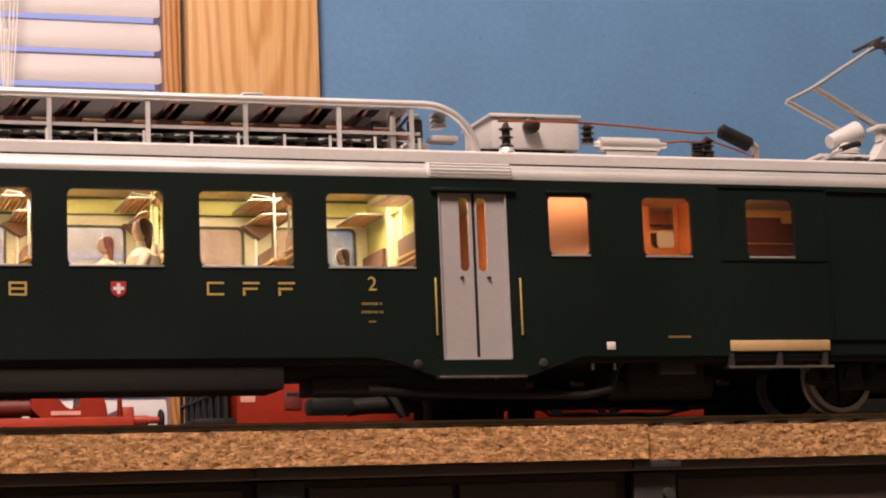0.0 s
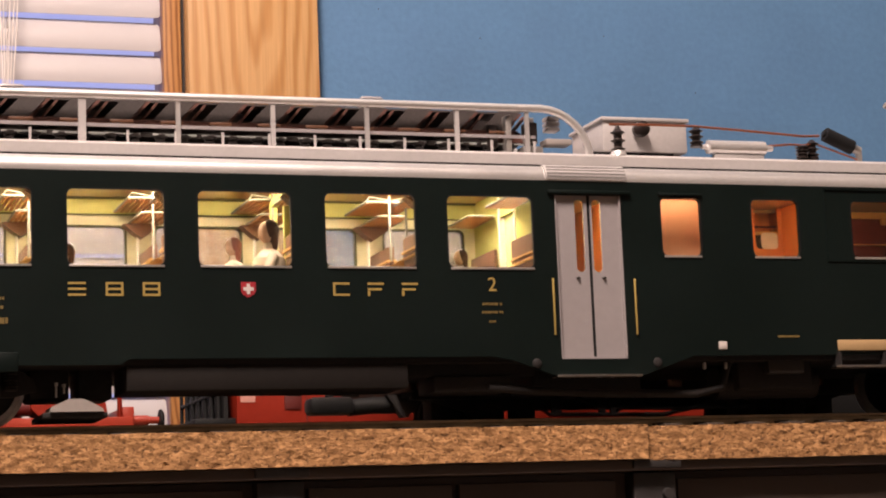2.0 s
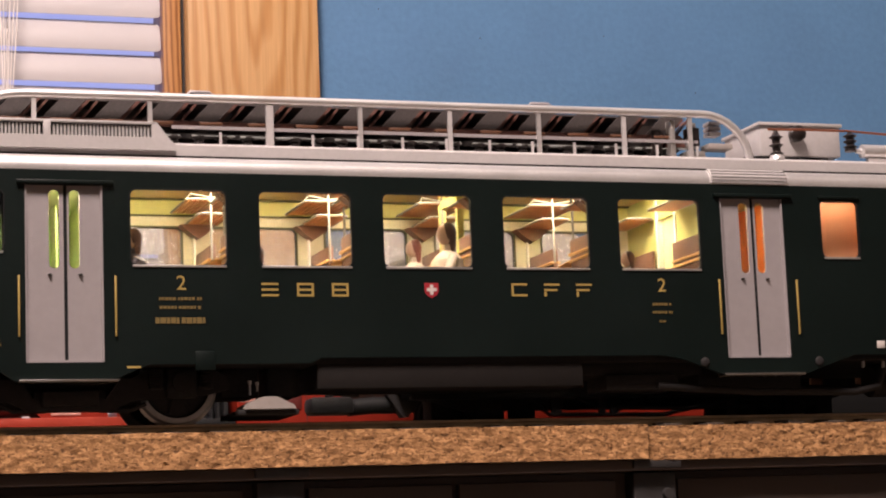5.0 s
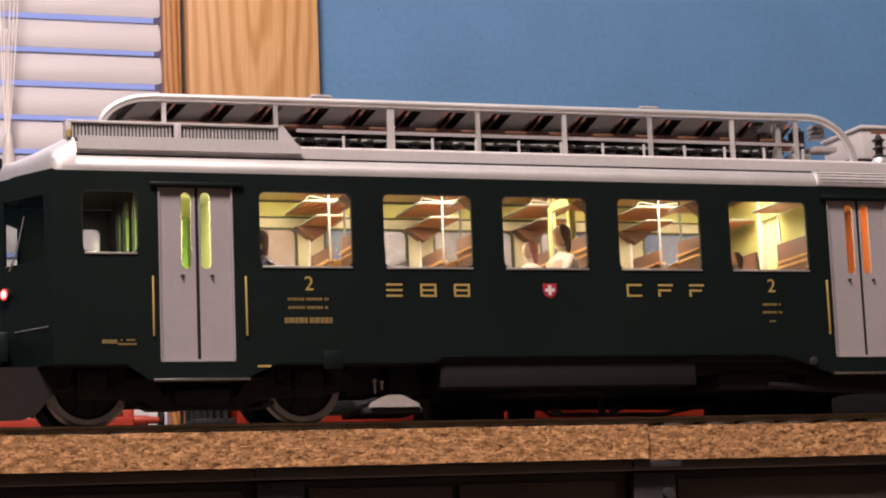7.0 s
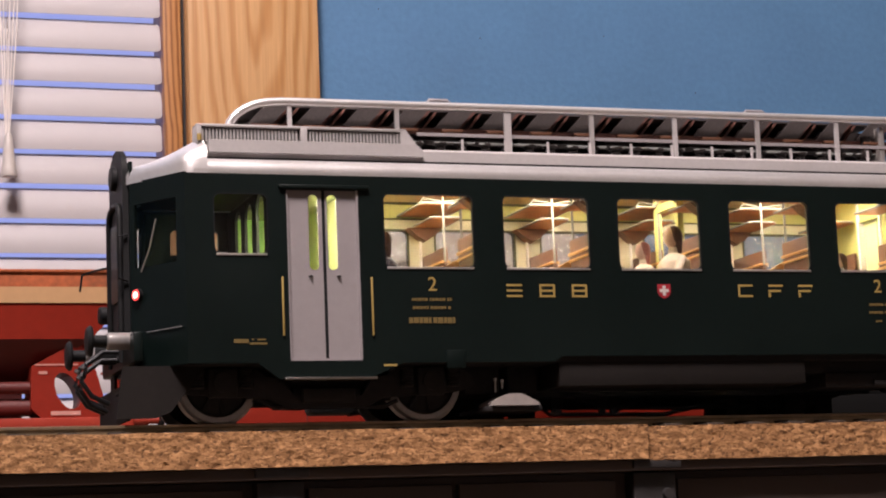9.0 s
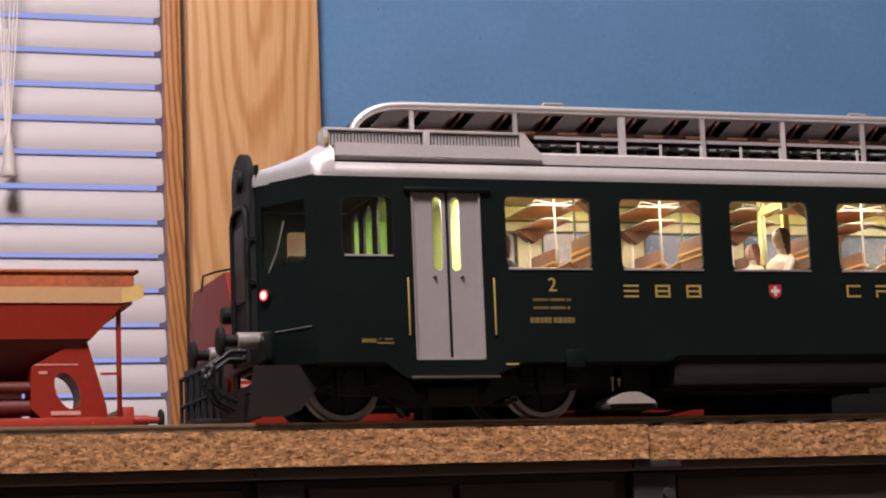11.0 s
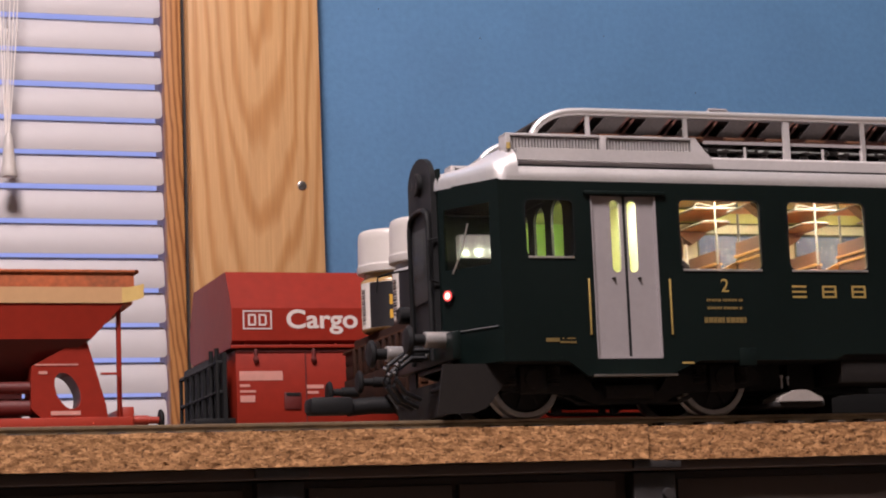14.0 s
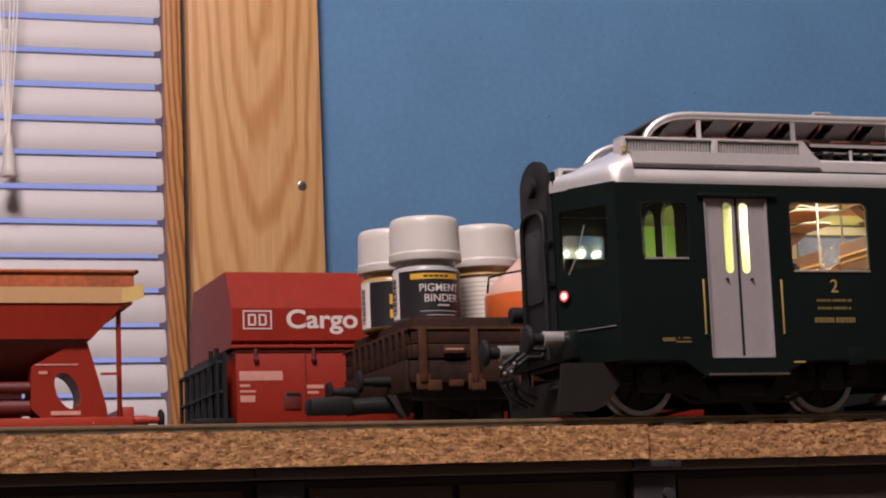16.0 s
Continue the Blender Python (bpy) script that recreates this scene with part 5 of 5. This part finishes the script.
    for x in (259.1, 313.7):
        part("jacking_pad", G().lathe([(0.3, -0.6), (1.6, -0.6), (2.0, -0.3), (2.1, 0.1)], (x, 0, 21.2), "Y", 18), DARK, c, "round jacking pad on the skirt")
    for x0, x1 in ((-36, -12), (-2, 22)):
        part("brake_rigging", G().tube([(x0, 16, 9), (x0 + 6, 16, 5.5), (x1 - 6, 16, 5.5), (x1, 16, 8)], 0.9, 8), DARK, c)
    part("sander", G().box(39, 47, -0.6, 1, 19.5, 27, 0.25), GREEN, c)
    wheels = []
    for x in (-52.0, 35.5, 463.2, 550.5):
        g = G().cyl((0, 20, 0), (0, 72, 0), 2.8)
        rims = []
        for y, s in ((20.0, 1), (72.0, -1)):
            g.lathe([(1, y + s * 1.2), (4, y + s * 0.4), (5, y + s * 1.6), (12.5, y + s * 2.4), (13.5, y + s * 0.8), (13.5, y + s * 5), (1, y + s * 5)], (0, 0, 0), "Y", 36)
            rim = G()
            rims.append(rim)
            rim.lathe([(13.4, y + s * 0.3), (15.4, y), (15.8, y + s * 0.4), (16.0, y + s * 4.4), (17.2, y + s * 4.8), (17.0, y + s * 6), (13.4, y + s * 6)], (0, 0, 0), "Y", 48, closed=True)
            for k in range(8):
                a = math.pi * k / 4
                g.cyl((4 * math.cos(a), y + s * 1.4, 4 * math.sin(a)), (12 * math.cos(a), y + s * 1.4, 12 * math.sin(a)), 0.8, 6)
        w = part("wheel", g, DARK, c)
        w.location = (x * 0.001, 0, 0.0158)
        for rim in rims:
            part("tyre", rim, TYRE, w, "bright steel wheel tyre")
        wheels.append((w, x))
    lettering(c)
    interior(c)
    return c, wheels


def ring_frame(hole, d, y0, y1):
    a = rounded(hole[0] - d, hole[1] + d, hole[2] - d, hole[3] + d, 3.0)
    b = rounded(hole[0], hole[1], hole[2], hole[3], 2.6)
    n = len(a)
    vs = [(x, y, z) for y in (y0, y1) for pts in (a, b) for x, z in pts]
    fs = []
    for i in range(n):
        k = (i + 1) % n
        fs += [(i, k, n + k, n + i), (n + i, n + k, 3 * n + k, 3 * n + i), (i, 2 * n + i, 2 * n + k, k)]
    return G().add(vs, fs)


def lettering(c):
    y0, y1 = -0.22, 0.1
    def bars(name, boxes, m=GOLD, label=""):
        g = G()
        for a, b, z0, z1 in boxes:
            g.box(a, b, y0, y1, z0, z1)
        return part(name, g, m, c, label)
    # railway initials as plain gold block shapes
    def shape(x, z, w, h, t, mid, gaps):
        out = [(x, x + w, z, z + t), (x, x + w, z + h - t, z + h)]
        if mid:
            out.append((x, x + w, z + h / 2 - t / 2, z + h / 2 + t / 2))
        spans = [(z + t, z + h / 2 - t / 2), (z + h / 2 + t / 2, z + h - t)] if mid else [(z + t, z + h - t)]
        for za, zb in spans:
            if "l" not in gaps:
                out.append((x, x + t, za, zb))
            if "r" not in gaps:
                out.append((x + w - t, x + w, za, zb))
        return out
    def plain(x, z, kind):
        w, h, t = 6.9, 5.4, 0.85
        if kind == "cell":
            return shape(x, z, w, h, t, True, "")
        if kind == "bracket":
            return shape(x, z, w, h, t, False, "r")
        out = [(x, x + w, z + h - t, z + h), (x, x + w * (1 if kind == "bars" else 0.85), z + h / 2 - t / 2, z + h / 2 + t / 2)]
        return out + ([(x, x + w, z, z + t)] if kind == "bars" else [(x, x + t * 1.2, z, z + h / 2 - t / 2 - 0.25)])
    for x, z, kind in ((66.3, 48.9, "bars"), (80.9, 48.9, "cell"), (95.4, 48.9, "cell"), (172.6, 49.2, "bracket"), (187.1, 49.2, "flag"), (201.6, 49.2, "flag")):
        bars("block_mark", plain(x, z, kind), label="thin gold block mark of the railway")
    sh = [(134.6, 54.6), (134.6, 51), (135.4, 49.6), (137.6, 48.3), (139.8, 49.6), (140.6, 51), (140.6, 54.6)]
    part("shield", G().prism(sh, "Y", -0.3, 0.1), REDSHIELD, c, "small red shield with a white cross")
    part("cross", G().prism([(136.9, 49.7), (138.3, 49.7), (138.3, 51.1), (139.7, 51.1), (139.7, 52.5), (138.3, 52.5), (138.3, 53.9), (136.9, 53.9), (136.9, 52.5), (135.5, 52.5), (135.5, 51.1), (136.9, 51.1)], "Y", -0.5, -0.1), PRINT, c)
    for x in (32.2, 239.0):
        words("class_number", "2", 8.2, (x, -0.1, 51.4), GOLD, c, width=3.6)
    for (cx, spec) in ((33.5, ((47.2, 17, 1.2), (43.8, 16.5, 1.2), (38.0, 20, 2.4))), (240.5, ((45.4, 8.6, 1.1), (42.0, 9.2, 1.1), (38.2, 3.2, 0.9)))):
        for z, w, h in spec:  # unreadable data lines, word by word
            x, k = cx - w / 2, 0
            while x < cx + w / 2 - 0.4:
                d = min((0.9, 1.3, 0.7, 1.1, 1.5)[(k + int(z)) % 5] * (1.5 if h > 2 else 1), cx + w / 2 - x)
                bars("data_mark", [(x, x + d, z + 0.1 * (k % 2), z + h)], DULLGOLD)
                x, k = x + d + (0.9 if k % 5 == 4 else 0.3), k + 1
    for b in ((-49.5, -43.5, 30.2, 31.8), (-42.2, -41.4, 31.3, 31.9), (-40, -36.5, 31.3, 31.9), (-43.2, -36, 29.6, 30.4)):
        bars("data_line", [b], DULLGOLD)
    bars("data_line", [(371, 381.5, 31.6, 32.5)], DULLGOLD)
    bars("data_line", [(12, 17.5, 20.6, 21.4)])


def interior(c):
    # saloon shell
    part("saloon_floor", G().box(4, 268, 2, 90, 27, 29.5), TANCEIL, c)
    part("saloon_ceiling", G().box(3, 269, 4, 88, 104.0, 104.8), TANCEIL, c, "tan ceiling")
    part("vestibule_ceiling", G().box(-27, 3, 2, 90, 94.6, 96.0).box(269, 302, 2, 90, 94.6, 96.0), CREAM, c)
    part("saloon_light", G().box(8, 154, 40, 50, 103.0, 103.6, 0.2).box(172, 258, 40, 50, 103.0, 103.6, 0.2), TUBE_WARM, c, "lit warm strip lamp")
    for ya, yb in ((1.7, 2.3), (89.7, 90.3)):
        g = G()
        xs = [4, 59.4, 111.2, 163.1, 215.4, 268]
        for i in range(5):
            g.holed(xs[i], xs[i + 1], 29.5, 96.5, (SALOON[i][0] - 0.3, SALOON[i][1] + 0.3, 60.9, 91.5), 3, ya, yb)
        part("lining", g, CREAM, c, "cream wall lining")
    part("upper_lining", G().prism([(89.6, 97.0), (89.0, 97.0), (88.4, 103.9), (89.4, 103.9)], "X", 4, 268).prism([(2.4, 97.0), (3.0, 97.0), (3.6, 103.9), (2.6, 103.9)], "X", 4, 268), LIME, c, "pale olive strip above the windows")
    part("cornice", G().box(4, 268, 86.4, 88.6, 103.2, 104.0, 0.2).box(4, 268, 88.4, 89.2, 96.2, 96.9, 0.1), OLIVE, c)
    for w in SALOON:
        part("window_gasket", ring_frame((w[0], w[1], 61.2, 91.2), 0.8, 89.2, 89.8), OLIVE, c, "dark gasket round the far window")
    # seat rows with racks and poles
    def rack(a, b, y0, y1, z):
        """A slatted shelf; its white tube runs round the free edges, y0 at the aisle and y1 at the wall."""
        g = G()
        n = max(5, int((b - a) / 2.0))
        for k in range(n):
            x = a + 1.0 + k * (b - a - 2.0) / (n - 1)
            g.box(x - 0.62, x + 0.62, min(y0, y1) + 0.4, max(y0, y1), z - 0.35, z + 0.2)
        for t in (0.25, 0.75):
            y = y0 + (y1 - y0) * t
            g.box(a + 0.4, b - 0.4, y - 0.5, y + 0.5, z + 0.2, z + 0.7)
        rk = part("luggage_rack", g, RACK, c, "slatted brown luggage rack with white tube edge")
        s = 1 if y1 > y0 else -1
        part("rack_frame", G().tube([(a, y1, z), (a, y0 + s * 2, z + 0.1), (a + 0.5, y0 + s * 0.6, z + 0.3), (a + 2, y0, z + 0.4), (b - 2, y0, z + 0.4), (b - 0.5, y0 + s * 0.6, z + 0.3), (b, y0 + s * 2, z + 0.1), (b, y1, z)], 0.5, 8), POLE, rk)
    for u in (59.4, 111.2, 163.1, 215.4):
        for y0, y1, near in ((3, 36, True), (56, 88, False)):
            aisle, wall = (y1, y0) if near else (y0, y1)
            s = -1 if near else 1
            part("seat_back", G().box(u - 1.2, u + 1.2, y0, y1, 29.5, 78.6, 0.5), SEAT, c)
            part("back_trim", G().box(u - 2.0, u + 2.0, y0, y1, 68.9, 70.0, 0.3).box(u - 2.2, u + 2.2, y0, y1, 71.6, 72.8, 0.3), TRIM, c, "light wood seat-back rails")
            part("seat_end", G().prism([(u - 9, 66.0), (u - 2.5, 69.6), (u + 2.5, 69.6), (u + 6, 66.6), (u + 6, 44), (u - 9, 44)], "Y", aisle - 0.8, aisle + 0.8), TRIM, c, "light wood seat end")
            for k in (-1, 1):
                a, b = sorted((u + k * 2.4, u + k * 16))
                part("cushion", G().box(a, b, y0, y1, 40, 45, 1.2), SEAT, c)
                part("seat_base", G().box(a + 2, b - 2, y0 + 4, y1 - 4, 29.5, 40), BROWNGREY, c)
            rack(u - 11.4, u + 11.4, aisle - s * 0.8, wall, 97.7)
            rack(u - 5.8, u + 8.6, aisle + s * 2.0, wall - s * 2, 92.0)
            px, py = (u + 0.2, 34.5) if near else (u - 0.8, 55.0)
            part("pole", G().cyl((px, py, 72), (px, py, 104), 0.58, 10), POLE, c, "white stanchion pole")
            part("pole_arm", G().tube([(u - 11, py + s, 98.4), (u - 9.6, py, 100.2), (u - 5, py, 99.4), (px, py, 98.6), (u + 5, py, 99.4), (u + 9.6, py, 100.2), (u + 11, py + s, 98.4)], 0.36, 6), POLE, c)
            part("rack_bracket", G().prism([(u - 9, 91.2), (u + 7, 91.2), (u + 3, 87.4), (u - 1, 85.0), (u - 4.6, 87.4)], "Y", *sorted((wall - s * 1.2, wall - s * 8))), SEAT, c)
            if not near:
                part("wall_post", G().cyl((u - 2, 85, 45), (u - 2, 85, 86), 0.7, 10), WHITE, c)
    # partitions
    def partition(x, m_up, m_low, lab):
        p = part("partition", G().box(x - 0.8, x + 0.8, 2.4, 36, 62, 104).box(x - 0.8, x + 0.8, 56, 89.6, 62, 104).box(x - 0.8, x + 0.8, 36, 56, 92, 104), m_up, c, lab)
        part("dado", G().box(x - 1.0, x + 1.0, 2.4, 36, 29.5, 62).box(x - 1.0, x + 1.0, 56, 89.6, 29.5, 62), m_low, p)
        part("dado_rail", G().box(x - 1.6, x + 1.6, 2.4, 36, 61.4, 62.6, 0.3).box(x - 1.6, x + 1.6, 2.4, 36, 58.6, 59.8, 0.3).box(x - 1.6, x + 1.6, 56, 89.6, 61.4, 62.6, 0.3), TRIM, p)
        part("door_post", G().box(x - 1.4, x + 1.4, 35.4, 37.2, 29.5, 104).box(x - 1.4, x + 1.4, 54.8, 56.6, 29.5, 104), WHITE, p)
        return p
    partition(5.0, LIME, SEAT, "yellow-green vestibule wall")
    partition(266.8, LIME, SEAT, "yellow-green end wall over a brown dado")
    part("glazed_screen", G().box(161.6, 164.6, 33.2, 35.8, 30, 104, 0.2).box(161.6, 164.6, 56.2, 58.8, 30, 104, 0.2).box(161.6, 164.6, 35.8, 56.2, 95, 98.5).box(162.4, 163.8, 36, 56, 44, 46), LIME, c, "olive framed aisle screen")
    for x in (265.2,):
        for y0, y1 in ((3, 35), (57, 88)):
            part("cushion", G().box(x - 16, x - 2, y0, y1, 40, 45, 1.2), SEAT, c)
            part("seat_back", G().box(x - 2.2, x - 0.4, y0, y1, 45, 78, 0.5), SEAT, c)
            part("back_trim", G().box(x - 3, x - 2, y0, y1, 66.4, 67.6, 0.3).box(x - 3, x - 2, y0, y1, 68.8, 70, 0.3), TRIM, c)
            rack(x - 13.5, x - 0.6, *((y1, y0) if y0 < 40 else (y0, y1)), 92.6)
    # vestibules, cab and baggage room
    part("vestibule_floor", G().box(-30, 4, 2, 90, 27, 29.5).box(268, ENDX - 30, 2, 90, 27, 29.5), BROWNGREY, c)
    part("vestibule_light", G().box(-24, 2, 6, 16, 93.8, 94.5, 0.2), TUBE_GREEN, c)
    part("vestibule_lining", G().box(-27, 3.6, 86, 87.4, 29.5, 94.6), LEAF, c, "leaf-green vestibule wall")
    part("saloon_door", G().box(2.6, 3.8, 3, 89, 29.5, 94.4), PALEWALL, c, "pale yellow vestibule wall")
    part("end_door", G().box(268.4, 269.4, 37, 55, 29.5, 94), PALE, c)
    part("end_door_stile", G().box(267.6, 268.3, 37.2, 42, 29.5, 94), LEAF, c)
    g = G()
    ys = [2, 39.5, 60, 90]
    for k, (a, b) in enumerate(((22, 35.8), (43.2, 56.6), (63.8, 74.8))):
        g.holed(ys[k], ys[k + 1], 29.5, 97.5, (a, b, 62, 95.6), (b - a) / 2 - 0.1, -30.6, -29.4)
    g.v = [(y, x, z) for x, y, z in g.v]
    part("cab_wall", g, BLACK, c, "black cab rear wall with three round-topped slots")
    part("lobby_panel", G().box(-8, -7.4, 48, 64, 29.5, 93.4), PALEWALL, c, "white lobby panel")
    # black block added to close off the lower far cab window
    part("cab_window_block", G().box(-57, -34, 84, 88, 29.5, 78.4, 0.6), BLACK, c, "black block added across the lower far cab window")
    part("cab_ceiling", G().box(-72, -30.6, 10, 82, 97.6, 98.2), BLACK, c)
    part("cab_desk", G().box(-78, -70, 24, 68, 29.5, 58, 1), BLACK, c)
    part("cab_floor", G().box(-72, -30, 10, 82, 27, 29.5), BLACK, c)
    part("baggage_ceiling", G().box(302, ENDX - 30, 2, 90, 94.6, 96), CREAM, c)
    part("baggage_light", G().box(272, 300, 6, 16, 93.8, 94.5, 0.2), TUBE_ORANGE, c)
    part("toilet_light", G().box(308, 344, 4, 8, 93.8, 94.5, 0.2), TUBE_PEACH, c)
    part("luggage_light", G().box(352, 392, 4, 8, 93.8, 94.5, 0.2), TUBE_ORANGE, c)
    part("toilet_wall", G().box(304, 346, 22, 23.4, 29.5, 94.6).box(303.4, 304.6, 2, 90, 29.5, 94.6), ORANGE, c, "orange inner wall")
    part("toilet_blind", G().box(306, 344, 12.0, 12.6, 40, 93.5), PEACH, c, "frosted toilet window lining")
    part("luggage_wall", G().box(346, 347.4, 2, 90, 29.5, 94.6).box(394.6, 396, 2, 90, 29.5, 94.6).box(396.5, 394.6, 34, 35.2, 29.5, 94.6), ORANGE, c)
    g = G().holed(347.4, 396.5, 29.5, 94.6 + 4.0, (380.8, 392.5, 75.8, 96.6), 2.2, 34.0, 35.2)
    part("luggage_lining", g, ORANGE, c, "orange wall with a rounded hatch")
    x0, x1, z0, z1 = 380.8, 392.5, 75.8, 96.6
    part("hatch_back", G().box(x0 - 2, x1 + 3, 46, 47, z0 - 2, z1 + 4), ORANGE, c)
    for k, (a, b, m) in enumerate(((0.02, 0.34, BROWNGREY), (0.36, 0.42, TRIM), (0.50, 0.55, REDDARK), (0.84, 0.98, TAN))):
        part("hatch_slat", G().box(x0 - 1, x1 + 2, 38 + k * 0.3, 39.4 + k * 0.3, z0 + (z1 - z0) * a, z0 + (z1 - z0) * b, 0.2), m, c)
    part("notice_pane", G().prism(rounded(384.2, 392.4, 75.9, 83.4, 1.8), "Y", 34.6, 35.2), PAPER, c, "small white pane in the hatch")
    part("corridor_light", G().box(405, 440, 6, 8, 93.8, 94.5, 0.2), TUBE_DIM, c)
    part("dark_lining", G().box(396, 470, 40, 41.4, 29.5, 94.6), REDDARK, c, "dark red inner wall")
    part("dark_trim", G().box(396, 470, 38.6, 40, 78.8, 79.4).box(396, 470, 38.6, 40, 91.4, 94.4, mi=1).box(449, 456, 38.6, 40, 88.6, 91.4, mi=1), [TRIM, TRIM], c)


# ---- seated figurines, plain shapes ----
def figurine(at, h, hair, coat, label):
    """One plain mesh: rounded torso, neck, head and hair cap."""
    f = G()
    w = h * 0.2
    def oval(z, rx, ry, dx=0.0):
        return [(dx + rx * math.cos(2 * math.pi * i / 16), ry * math.sin(2 * math.pi * i / 16), z) for i in range(16)]
    f.loft([oval(0, w * 0.9, w * 1.1), oval(h * 0.2, w * 0.85, w * 1.1), oval(h * 0.42, w * 0.9, w * 1.25), oval(h * 0.56, w * 0.85, w * 1.3), oval(h * 0.63, w * 0.55, w * 0.95), oval(h * 0.67, w * 0.28, w * 0.34), oval(h * 0.74, w * 0.27, w * 0.32)])
    for s in (-1, 1):
        f.tube([(0, s * w * 1.15, h * 0.58), (-w * 0.5, s * w * 1.35, h * 0.36), (-w * 1.3, s * w * 0.8, h * 0.26)], w * 0.3, 10)
    r = h * 0.1
    f.loft([oval(h * 0.86 - r * 1.25 * math.cos(radians(a)), r * 0.98 * math.sin(radians(a)), r * 0.85 * math.sin(radians(a)), -r * 0.12) for a in range(10, 180, 17)], mi=1)
    f.loft([oval(h * 0.875 - r * 1.25 * math.cos(radians(a)), r * 1.0 * math.sin(radians(a)), r * 0.98 * math.sin(radians(a)), r * 0.22) for a in range(50, 180, 13)], mi=2)
    f.loft([oval(h * z, r * a, r * b, r * 0.55) for z, a, b in ((0.66, 0.35, 0.6), (0.72, 0.5, 0.8), (0.80, 0.55, 0.9), (0.88, 0.5, 0.8))], mi=2)
    ob = new("figurine", mesh_of("figurine", f, [coat, SKIN, hair]))
    ob.location = Vector(at) * 0.001
    return tagged(ob, label, "figurine", "seated figurines")


room()
window_and_blind()
bench()
track(46, 0.0, "model track with steel rails on the front of the shelf")
track(189, 0.0, "model siding track behind the main line")
track(326, 0.0, "model siding track along the wall")
covered_hopper()
open_hopper()
dark_wagon()
low_wagon()
jars()
SKIN = mat("figurine_flesh", (0.72, 0.50, 0.36), 0.5, vary=0.05)
HAIR = mat("figurine_brown", (0.10, 0.045, 0.025), 0.55)
HAIRRED = mat("figurine_red", (0.34, 0.12, 0.08), 0.55)
COAT = mat("figurine_cream", (0.62, 0.52, 0.36), 0.55)
COATDARK = mat("figurine_dark", (0.03, 0.022, 0.025), 0.55)
railcar_thing, wheel_list = railcar()
FIGURES = [
    ((150.0, 15, 45), 37.5, HAIR, COAT, "seated painted figurine with brown hair, pale coat"),
    ((135.0, 14, 45), 30, HAIRRED, COAT, "small seated painted figurine with red cap"),
    ((17.0, 12, 45), 33, HAIR, COATDARK, "seated painted figurine in a dark coat"),
    ((68.5, 16, 45), 27, HAIR, COAT, "seated painted figurine in pale clothes"),
    ((234.5, 20, 45), 27, HAIR, PAPER, "small pale seated figurine"),
]
figures = [(figurine(*f), f[0]) for f in FIGURES]

# distance run by the railcar, in millimetres
RUN = [(0.0, 0.0), (0.5, 12.57), (1.0, 26.03), (1.5, 38.33), (2.0, 51.72), (2.5, 63.76), (3.0, 77.01), (3.5, 89.44), (4.0, 102.85), (4.5, 115.6), (5.0, 128.4), (5.5, 141.1), (6.0, 153.9), (6.5, 166.65), (7.0, 180.32), (7.5, 192.59), (8.0, 206.49), (8.5, 218.55), (9.0, 232.48), (9.5, 245.6), (10.0, 258.8), (10.5, 272.0), (11.0, 285.2), (11.5, 298.47), (12.0, 312.21), (12.5, 325.49), (13.0, 338.78), (13.5, 350.95), (14.0, 364.84), (14.5, 378.12), (15.0, 391.38), (15.5, 404.01), (16.0, 417.75)]


def motions():
    walk(railcar_thing, [(t, pose(d * 0.001, 0, 0)) for t, d in RUN])
    for fig, at in figures:
        walk(fig, [(t, pose((at[0] + d) * 0.001, at[1] * 0.001, at[2] * 0.001)) for t, d in RUN])
    for w, x in wheel_list:
        walk(w, [(t, pose(x * 0.001, 0, 0.0158, 0, math.degrees(d / 15.8), 0)) for t, d in RUN])


motions()
